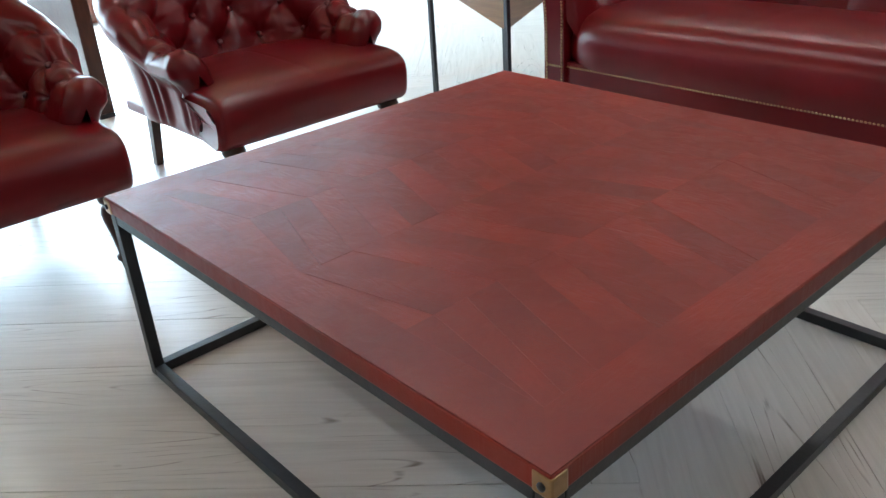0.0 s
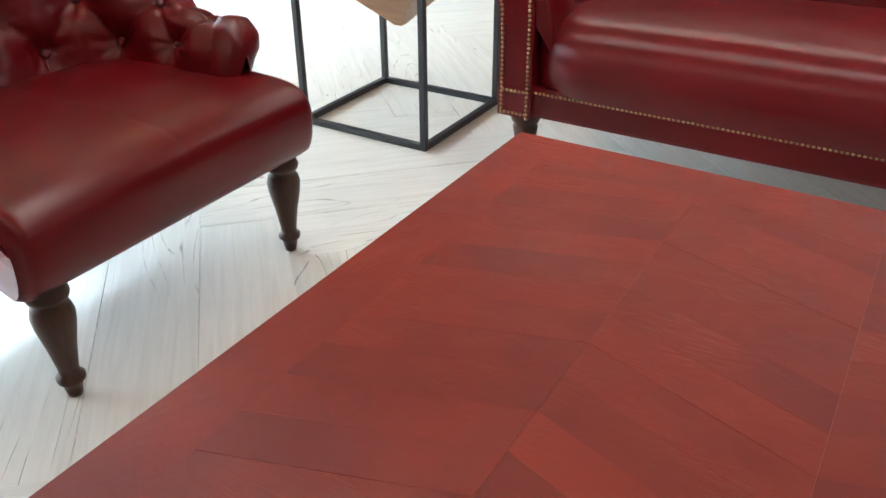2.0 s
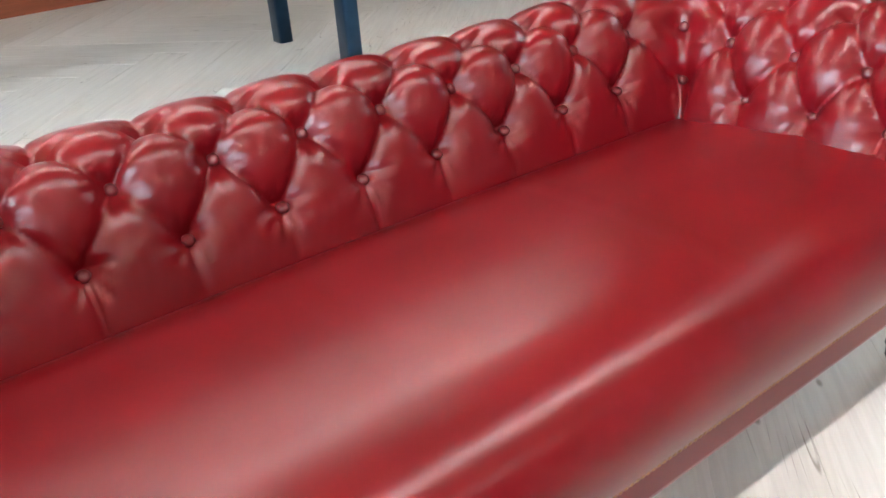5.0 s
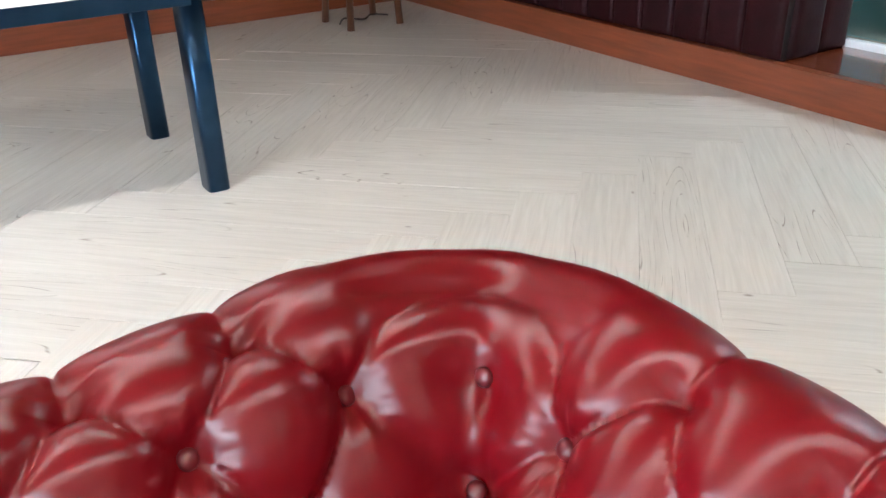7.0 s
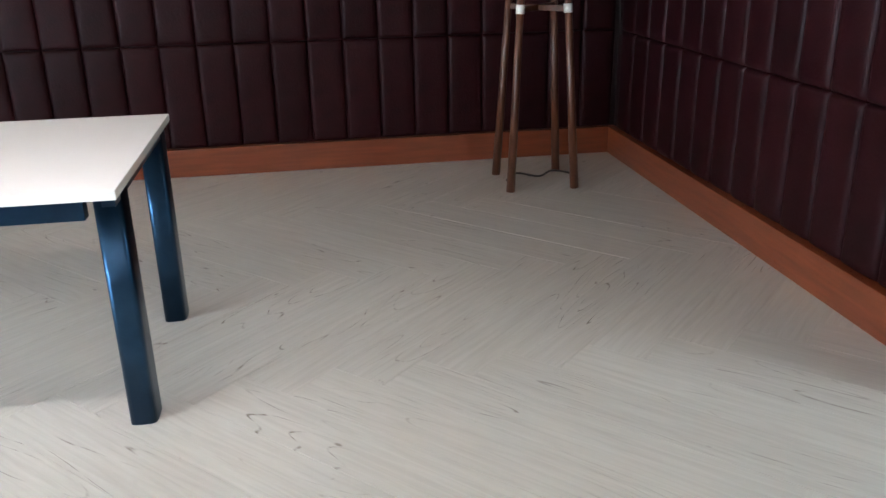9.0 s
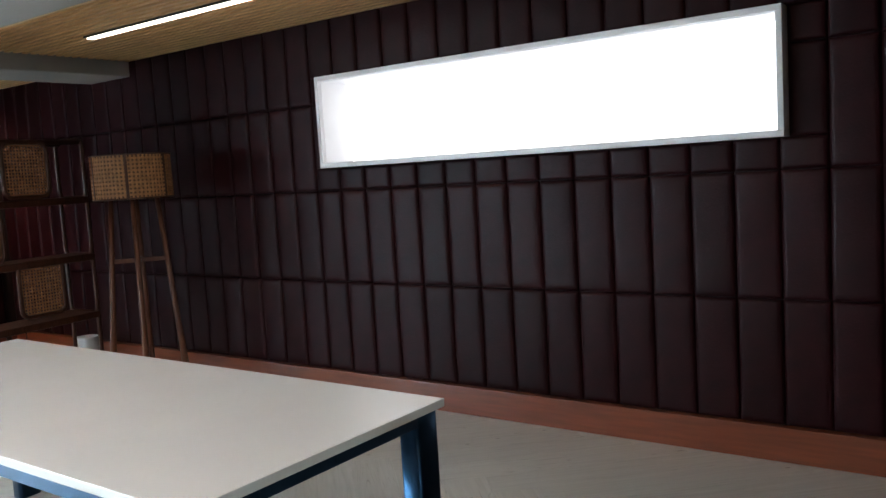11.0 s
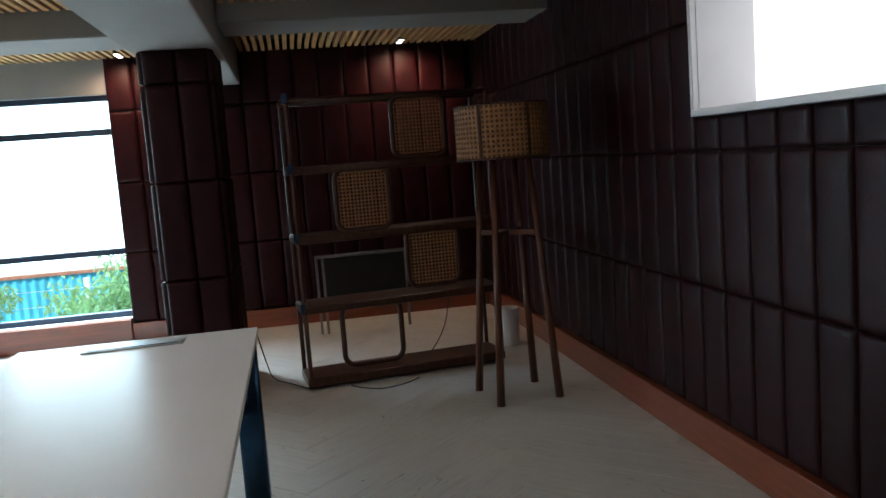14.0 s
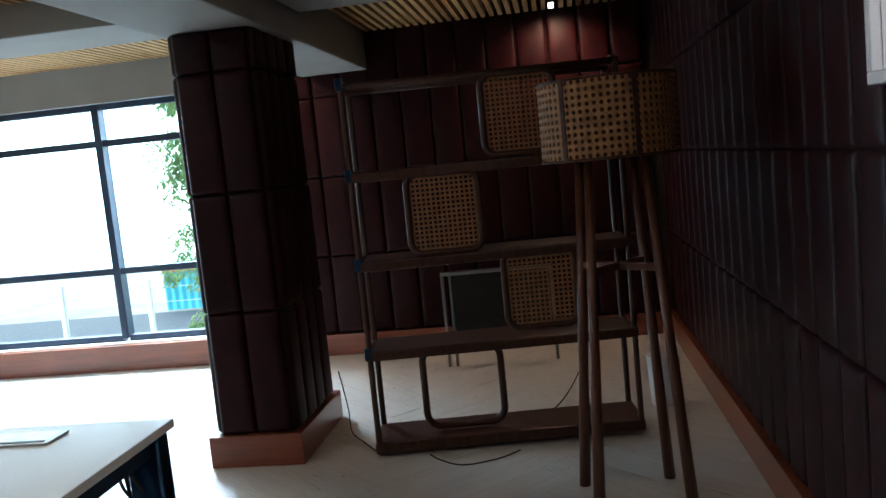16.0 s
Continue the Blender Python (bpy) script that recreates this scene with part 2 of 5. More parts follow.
M_FRAME = mat("window_aluminium", (0.028, 0.045, 0.075), 0.4, metal=0.3, var=0.1)
M_WFRAME = mat("white_window_frame", (0.75, 0.76, 0.78), 0.4, var=0.03)
M_WIRE = mat("black_cable", (0.012, 0.012, 0.012), 0.5)
M_STEEL = mat("brushed_steel", (0.55, 0.55, 0.56), 0.3, metal=1.0, var=0.1, scale=30)
# darker copy of the steel; the shade on the board's frame is in its colour
M_STEEL_DIM = mat("shaded_steel", (0.22, 0.22, 0.22), 0.45, metal=0.7, var=0.15, scale=30)
M_BOX = mat("oak_box", (0.27, 0.13, 0.055), 0.4, var=0.25, scale=6, stretch=(1, 1, 8))
M_SEAM = mat("padding_backing", (0.010, 0.003, 0.003), 0.7, var=0.2)
M_LED = mat("led_diffuser", (0.9, 0.9, 0.9), 0.5, emit=((1.0, 0.86, 0.70), 4.0))
M_TEAL = mat("teal_wall", (0.18, 0.42, 0.46), 0.7, var=0.08)
M_MINT = mat("pale_green_cabinet", (0.50, 0.60, 0.42), 0.5, var=0.05)
M_BLUE = mat("blue_metal_sheet", (0.12, 0.50, 0.62), 0.5, var=0.12, scale=2)
def leaf_mat():
    m = mat("leaves", (0.17, 0.25, 0.09), 0.5, var=0.5, scale=3)
    N, L = m.node_tree.nodes, m.node_tree.links
    tr, mx = N.new("ShaderNodeBsdfTranslucent"), N.new("ShaderNodeMixShader")
    tr.inputs[0].default_value = (0.36, 0.52, 0.22, 1)
    mx.inputs[0].default_value = 0.45
    L.new(N["Principled BSDF"].outputs[0], mx.inputs[1])
    L.new(tr.outputs[0], mx.inputs[2])
    L.new(mx.outputs[0], N["Material Output"].inputs[0])
    return m


M_LEAF = leaf_mat()
M_BARK = mat("bark", (0.11, 0.08, 0.055), 0.9, var=0.3, scale=10)
M_GROUND = mat("dusty_ground", (0.36, 0.33, 0.28), 0.95, var=0.2, scale=0.6)
M_WALLOUT = mat("white_render", (0.75, 0.74, 0.72), 0.9, var=0.06, scale=1)
M_ROOF = mat("terracotta_roof", (0.42, 0.17, 0.10), 0.8, var=0.2)
M_ASPH = mat("dark_parapet", (0.10, 0.10, 0.11), 0.8, var=0.2)


def glass_mat():
    m, t, N, L, p = nodes_of("clear_glass")
    p.inputs["Base Color"].default_value = (0.76, 0.965, 1.0, 1)
    p.inputs["Roughness"].default_value = 0.01
    p.inputs["Transmission Weight"].default_value = 1.0
    p.inputs["IOR"].default_value = 1.02
    return m


M_GLASS = glass_mat()


# ---- mesh helpers ----
def mesh_of(name, verts, faces, material, smooth=False):
    me = bpy.data.meshes.new(name)
    me.from_pydata([tuple(v) for v in verts], [], faces)
    me.materials.append(material)
    if smooth:
        me.polygons.foreach_set("use_smooth", [True] * len(me.polygons))
    me.update()
    return me


def thing(name, m, label, category, group="", kind=""):
    ob = new(name)
    ob.matrix_world = m
    return tagged(ob, label, category, group, kind)


def part_mesh(name, me, parent, label="", at=None):
    ob = new(name, me)
    ob.parent = parent
    if at is not None:
        ob.matrix_local = at
    if label:
        ob["label"] = label
    return ob


def part(name, bm, material, parent, label="", smooth=False, at=None):
    me = bpy.data.meshes.new(name)
    bm.to_mesh(me)
    bm.free()
    me.materials.append(material)
    if smooth:
        me.polygons.foreach_set("use_smooth", [True] * len(me.polygons))
    return part_mesh(name, me, parent, label, at)


def box_bm(x0, y0, z0, x1, y1, z1, bevel=0.0, seg=2, bm=None):
    bm = bm or bmesh.new()
    r = bmesh.ops.create_cube(bm, size=1.0)["verts"]
    for v in r:
        v.co = Vector(((x0 + x1) / 2 + v.co.x * (x1 - x0), (y0 + y1) / 2 + v.co.y * (y1 - y0), (z0 + z1) / 2 + v.co.z * (z1 - z0)))
    if bevel:
        es = list({e for v in r for e in v.link_edges})
        bmesh.ops.bevel(bm, geom=es, offset=bevel, segments=seg, affect='EDGES', profile=0.6)
    return bm


def lathe(profile, n=16, centre=(0, 0)):
    """Verts and faces of a turned body from (r, z) pairs."""
    vs, fs = [], []
    for r, z in profile:
        for k in range(n):
            a = 2 * math.pi * k / n
            vs.append((centre[0] + r * math.cos(a), centre[1] + r * math.sin(a), z))
    for i in range(len(profile) - 1):
        for k in range(n):
            fs.append((i * n + k, i * n + (k + 1) % n, (i + 1) * n + (k + 1) % n, (i + 1) * n + k))
    fs.append(tuple(reversed(range(n))))
    fs.append(tuple(range((len(profile) - 1) * n, len(profile) * n)))
    return vs, fs


def tube(points, r, n=8, closed=False, r2=None):
    """Verts and faces of a round bar along points; r2: radius at the end."""
    P = [Vector(p) for p in points]
    vs, fs = [], []
    up = Vector((0, 0, 1))
    last = None
    for i, p in enumerate(P):
        a = P[i - 1] if (i or closed) else p
        b = P[(i + 1) % len(P)] if (i < len(P) - 1 or closed) else p
        d = (b - a).normalized()
        if last is None:
            s = d.cross(up)
            if s.length < 1e-3:
                s = d.cross(Vector((1, 0, 0)))
        else:
            s = last - d * last.dot(d)
        s.normalize()
        last = s
        q = d.cross(s)
        rr = r if r2 is None else r + (r2 - r) * i / (len(P) - 1)
        for k in range(n):
            t = 2 * math.pi * k / n
            vs.append(p + (s * math.cos(t) + q * math.sin(t)) * rr)
    m = len(P)
    for i in range(m if closed else m - 1):
        for k in range(n):
            fs.append((i * n + k, i * n + (k + 1) % n, ((i + 1) % m) * n + (k + 1) % n, ((i + 1) % m) * n + k))
    if not closed:
        fs.append(tuple(reversed(range(n))))
        fs.append(tuple(range((m - 1) * n, m * n)))
    return vs, fs


def join(*pieces):
    vs, fs = [], []
    for v, f in pieces:
        o = len(vs)
        vs += list(v)
        fs += [tuple(i + o for i in g) for g in f]
    return vs, fs


def loop_points(w, h, r, n=6):
    """Rounded rectangle in (a, b), centred."""
    out = []
    for cx, cy, a0 in ((w / 2 - r, h / 2 - r, 0), (-w / 2 + r, h / 2 - r, 90), (-w / 2 + r, -h / 2 + r, 180), (w / 2 - r, -h / 2 + r, 270)):
        for k in range(n + 1):
            a = radians(a0 + 90 * k / n)
            out.append((cx + r * math.cos(a), cy + r * math.sin(a)))
    return out


def box_vf(x0, y0, z0, x1, y1, z1):
    v = [(x, y, z) for z in (z0, z1) for y in (y0, y1) for x in (x0, x1)]
    f = [(0, 2, 3, 1), (4, 5, 7, 6), (0, 1, 5, 4), (2, 6, 7, 3), (0, 4, 6, 2), (1, 3, 7, 5)]
    return v, f


def setting(name, bm, material, label, category):
    me = bpy.data.meshes.new(name)
    bm.to_mesh(me)
    bm.free()
    me.materials.append(material)
    return tagged(new(name, me), label, category, kind="structure")


# ---- the room ----
XW, YS, H = -8.9, -11.0, 2.46   # west wall, south wall, ceiling height
floor = setting("floor", box_bm(XW - 0.3, YS - 0.3, -0.20, 0.62, 0.3, -0.0045), M_PLANK, "pale limed oak floor laid in herringbone planks", "floor")
WX0, WX1, WZ0, WZ1 = -4.615, -1.85, 1.525, 2.042     # strip window in the north wall
YN = 0.05
bm = box_bm(XW - 0.25, YN, 0, WX0, 0.33, 3.0)
box_bm(WX1, YN, 0, 0.6, 0.33, 3.0, bm=bm)
box_bm(WX0, YN, 0, WX1, 0.33, WZ0, bm=bm)
box_bm(WX0, YN, WZ1, WX1, 0.33, 3.0, bm=bm)
wall_north = setting("wall_north", bm, M_SEAM, "long wall clad in dark maroon padded leather panels", "wall")
WIN0, WIN1, SILL, HEAD = -10.2, -3.18, 0.205, 2.135   # west window band
bm = box_bm(XW - 0.25, WIN1, 0, XW, YN, 3.0)
wall_west = setting("wall_west", bm, M_SEAM, "end wall clad in dark maroon padded leather panels", "wall")
bm = box_bm(XW - 0.25, YS, 0, XW, WIN1, SILL)
box_bm(XW - 0.25, YS, HEAD, XW, WIN1, 3.0, bm=bm)
box_bm(XW - 0.25, YS, SILL, XW, WIN0, HEAD, bm=bm)
wall_window = setting("wall_window", bm, M_PLASTER, "grey plastered wall round the wide window", "wall")
EAST_END = -3.2
bm = box_bm(0.03, EAST_END, 0, 0.50, YN, 3.0)
wall_east = setting("wall_east", bm, M_SEAM, "side wall clad in dark maroon padded leather panels", "wall")
bm = box_bm(0.0, YS, 0, 0.25, -7.4, 3.0)
box_bm(0.0, -7.4, 2.3, 0.25, EAST_END, 3.0, bm=bm)
wall_east_2 = setting("wall_east_2", bm, M_PLASTER, "plain grey plastered wall beside the glass partition", "wall")
wall_south = setting("wall_south", box_bm(XW - 0.25, YS - 0.25, 0, 0.6, YS, 3.0), M_PLASTER, "plain grey plastered wall", "wall")
# slab coloured near-black to stand for the unlit void over the slats
ceiling = setting("ceiling", box_bm(XW - 0.3, YS - 0.3, H + 0.06, 3.0, 0.3, H + 0.2), M_DARK, "near-black sheet standing for the unlit void above the oak slats", "ceiling")

# beams
BZ = 2.15
for nm, b in (("beam_1", (XW, -2.58, BZ, 0.02, -2.07, H + 0.06)), ("beam_2", (-7.25, -2.07, BZ + 0.16, -6.69, YN, H + 0.06)), ("beam_3", (-7.25, YS, BZ + 0.11, -6.69, -2.58, H + 0.06))):
    setting(nm, box_bm(*b, bevel=0.012), M_PLASTER, "grey plastered concrete ceiling beam", "beam")

# oak ceiling slats, in one mesh with the ceiling bays
def slat_bay(x0, x1, y0, y1):
    pcs = []
    y = y0 + 0.02
    while y < y1 - 0.02:
        pcs.append(box_vf(x0, y, H - 0.035, x1, y + 0.032, H + 0.015))
        y += 0.062
    return pcs


pcs = slat_bay(-6.69, 0.02, -2.07, YN) + slat_bay(-6.69, 0.0, YS, -2.58) + slat_bay(XW, -7.25, -2.07, YN) + slat_bay(XW, -7.25, YS, -2.58)
slats = tagged(new("ceiling_slats", mesh_of("ceiling_slats", *join(*pcs), M_SLAT)), "ceiling of parallel warm oak slats below a near-black void sheet", "ceiling", kind="structure")

# skirting and plinth
def skirt(name, b):
    setting(name, box_bm(*b, bevel=0.004), M_SKIRT, "red-brown polished wooden skirting board", "skirting")


SK = 0.165
skirt("baseboard_north", (XW, 0.0, 0, 0.03, YN, SK))
skirt("baseboard_west", (XW, WIN1, 0, XW + 0.05, -0.002, SK))
skirt("baseboard_window", (XW, YS, 0, XW + 0.09, WIN1 - 0.004, SILL))
skirt("baseboard_east", (-0.025, -7.4, 0, 0.03, -0.002, SK))
setting("platform", box_bm(0.03, -7.4, 0, 0.49, EAST_END, SK), M_POLISH, "polished red-brown wooden ledge before the glass", "ledge")
setting("trim", box_bm(0.49, -7.4, 0, 0.53, EAST_END, SK + 0.035, bevel=0.004), M_WFRAME, "white lower rail of the glass partition", "rail")

# ---- padded panels ----
def pad_mesh(w, h, d, name, seed=0):
    """A stuffed panel: rolled edges, a slight crown and slack, puckered leather."""
    nx, nz = 12, 18
    vs, fs = [], []
    for j in range(nz + 1):
        for i in range(nx + 1):
            u, v = 2 * i / nx - 1, 2 * j / nz - 1
            u = math.copysign(1 - (1 - abs(u)) ** 1.9, u)
            v = math.copysign(1 - (1 - abs(v)) ** 2.6, v)
            ex, ez = (1 - abs(u)) * w / 2, (1 - abs(v)) * h / 2
            kx = math.sqrt(max(0, 1 - (1 - min(1, ex / 0.022)) ** 2))
            kz = math.sqrt(max(0, 1 - (1 - min(1, ez / 0.016)) ** 2))
            x, z = u * w / 2, h / 2 + v * h / 2
            slack = 0.10 * noise.noise((x * 9 + seed * 7.3, z * 6, seed * 1.7)) + 0.05 * noise.noise((x * 30, z * 22 + seed * 3.1, 4.0))
            pucker = 0.10 * math.exp(-ex / 0.02) * noise.noise((z * 38, seed * 2.9, u)) + 0.14 * math.exp(-ez / 0.03) * noise.noise((x * 55, seed * 5.1, v))
            k = kx * kz * (0.80 + 0.20 * (1 - u * u) + slack + pucker)
            vs.append((x, -d * k, z))
    for j in range(nz):
        for i in range(nx):
            a = j * (nx + 1) + i
            fs.append((a, a + 1, a + nx + 2, a + nx + 1))
    return mesh_of(name, vs, fs, M_PAD, True)


PADS = {}


def pad(parent, w, h, d, m):
    key = (round(w, 3), round(h, 3), round(d, 3), rng.randrange(3))
    if key not in PADS:
        PADS[key] = pad_mesh(*key[:3], "padded_panel", key[3])
    ob = new("padded_panel", PADS[key])
    ob.parent = parent
    ob.matrix_world = m
    return ob


rng = random.Random(4)
PW = 0.208
ROWS_N = [(SK + 0.003, 0.755), (0.758, 1.348), (1.351, 1.905), (1.908, H + 0.02)]
ROWS_W = [(SK + 0.003, 0.773), (0.776, 1.379), (1.382, 1.983), (1.986, H + 0.02)]


def clad(parent, length, rows, place, holes=(), w=PW, d=0.030):
    n = max(1, round(length / w))
    cw = length / n
    for i in range(n):
        a, b = i * cw, (i + 1) * cw
        for z0, z1 in rows:
            spans = [(z0, z1)]
            for ha, hb, hz0, hz1 in holes:
                if b > ha + 0.02 and a < hb - 0.02:
                    cut = []
                    for s0, s1 in spans:
                        if s1 <= hz0 or s0 >= hz1:
                            cut.append((s0, s1))
                        else:
                            if hz0 - s0 > 0.03:
                                cut.append((s0, hz0))
                            if s1 - hz1 > 0.03:
                                cut.append((hz1, s1))
                    spans = cut
            for ha, hb, hz0, hz1 in holes:
                lo, hi = max(z0, hz0), min(z1, hz1)
                for p, q in ((a, ha), (hb, b)):
                    if b > ha + 0.02 and a < hb - 0.02 and q - p > 0.02 and hi - lo > 0.03:
                        pad(parent, q - p - 0.0015, hi - lo, d, place((p + q) / 2, lo))
            for s0, s1 in spans:
                pad(parent, cw - 0.0015, s1 - s0, d * rng.choice((0.93, 1.0, 1.07)), place((a + b) / 2, s0))


# north wall: local x runs east from the west corner
clad(wall_north, -XW, ROWS_N, lambda a, z: pose(XW + a, YN - 0.003, z), holes=[(WX0 - XW - 0.03, WX1 - XW + 0.03, WZ0 - 0.03, WZ1 + 0.03)], d=0.021)
clad(wall_west, -WIN1 - 0.06, ROWS_W, lambda a, z: pose(XW + 0.004, WIN1 + a, z, 0, 0, 90), w=0.22)
clad(wall_east, -EAST_END - 0.06, ROWS_N, lambda a, z: pose(-0.004 + 0.03, -0.06 - a, z, 0, 0, -90), w=0.208)
clad(wall_east, 0.42, ROWS_N, lambda a, z: pose(0.03 + a + 0.03, EAST_END - 0.004, z, 0, 0, 0), w=0.22)

# column
CX0, CX1, CY0, CY1 = -7.22, -6.575, -2.515, -2.14
column = setting("column", box_bm(CX0, CY0, 0, CX1, CY1, BZ + 0.01), M_SEAM, "square column clad in dark maroon padded leather", "column")
ROWS_C = [(0.165, 0.775), (0.778, 1.367), (1.370, 1.95), (1.953, BZ)]
clad(column, CY1 - CY0, ROWS_C, lambda a, z: pose(CX1 + 0.002, CY0 + a, z, 0, 0, 90), w=0.21, d=0.034)
clad(column, CX1 - CX0, ROWS_C, lambda a, z: pose(CX1 - a, CY1 + 0.002, z, 0, 0, 180), w=0.17, d=0.034)
clad(column, CX1 - CX0, ROWS_C, lambda a, z: pose(CX0 + a, CY0 - 0.002, z, 0, 0, 0), w=0.21, d=0.034)
clad(column, CY1 - CY0, ROWS_C, lambda a, z: pose(CX0 - 0.002, CY1 - a, z, 0, 0, -90), w=0.21, d=0.034)
setting("baseboard_column", box_bm(CX0 - 0.055, CY0 - 0.055, 0, CX1 + 0.055, CY1 + 0.055, 0.16, bevel=0.004), M_SKIRT, "red-brown wooden plinth round the padded column", "skirting")

# strip window
win1 = thing("window_1", pose(0, 0, 0), "long low strip window with a pale aluminium frame", "window", kind="structure")
fw = 0.028
part("window_frame", box_bm(WX0 - fw, -0.045, WZ0 - fw, WX1 + fw, 0.07, WZ0, 0.003), M_WFRAME, win1)
part("window_frame", box_bm(WX0 - fw, -0.045, WZ1, WX1 + fw, 0.07, WZ1 + fw, 0.003), M_WFRAME, win1)
part("window_frame", box_bm(WX0 - fw, -0.045, WZ0, WX0, 0.07, WZ1, 0.003), M_WFRAME, win1)
part("window_frame", box_bm(WX1, -0.045, WZ0, WX1 + fw, 0.07, WZ1, 0.003), M_WFRAME, win1)
rv = box_bm(WX0, -0.02, WZ0 - 0.012, WX1, 0.33, WZ0 + 0.003)
box_bm(WX0, -0.02, WZ1 - 0.003, WX1, 0.33, WZ1 + 0.012, bm=rv)
box_bm(WX0 - 0.012, -0.02, WZ0, WX0 + 0.003, 0.33, WZ1, bm=rv)
box_bm(WX1 - 0.003, -0.02, WZ0, WX1 + 0.012, 0.33, WZ1, bm=rv)
part("window_reveal", rv, M_WFRAME, win1, "white painted reveal")
# the pane emits by itself; its warm white glow stands for daylight outside
M_OPAL = mat("opal_pane_glow", (0.9, 0.9, 0.9), 0.5, emit=((1.0, 0.93, 0.87), 0.90))
part("pane", box_bm(WX0 - 0.01, 0.24, WZ0 - 0.01, WX1 + 0.01, 0.255, WZ1 + 0.01), M_OPAL, win1, "opal glass pane glowing in place of the daylight")

# west window
win2 = thing("window_2", pose(0, 0, 0), "wide window with slim dark blue-grey aluminium bars", "window", kind="structure")
MULL = [WIN1 + 0.022, -4.33, -6.35, -8.40, WIN0 + 0.03]
for y in MULL:
    part("mullion", box_bm(XW - 0.16, y - 0.03, SILL + 0.03, XW - 0.06, y + 0.03, HEAD, 0.004), M_FRAME, win2)
for i in range(len(MULL) - 1):
    for z in (SILL + 0.03, 0.79, 1.825, HEAD - 0.02):
        part("transom", box_bm(XW - 0.155, MULL[i + 1] + 0.032, z - 0.026, XW - 0.07, MULL[i] - 0.032, z + 0.026, 0.004), M_FRAME, win2)
    pane = part("pane", box_bm(XW - 0.12, MULL[i + 1] + 0.01, SILL + 0.05, XW - 0.114, MULL[i] - 0.01, HEAD - 0.03), M_GLASS, win2)
    pane.visible_shadow = False
part("window_sill", box_bm(XW - 0.25, WIN0, SILL - 0.003, XW + 0.02, WIN1, SILL + 0.008, 0.003), M_WFRAME, win2)

# glass partition to the east, with the room behind
win3 = thing("window_3", pose(0, 0, 0), "clear glass partition above the polished ledge", "window", kind="structure")
pane = part("pane", box_bm(0.505, -7.4, SK + 0.05, 0.515, EAST_END, 2.3), M_GLASS, win3)
pane.visible_shadow = False
setting("wall_back", box_bm(2.9, -8.0, -0.2, 3.0, -2.0, 3.0), M_TEAL, "teal painted wall of the room behind the glass", "wall")
bm = box_bm(0.6, -8.1, -0.2, 3.0, -8.0, 3.0)
box_bm(0.6, -2.1, -0.2, 3.0, -2.0, 3.0, bm=bm)
setting("wall_side", bm, M_TEAL, "teal painted side walls behind the glass", "wall")
setting("floor_2", box_bm(0.6, -8.0, -0.2, 2.9, -2.1, -0.01), M_GROUND, "grey floor of the room behind the glass", "floor")

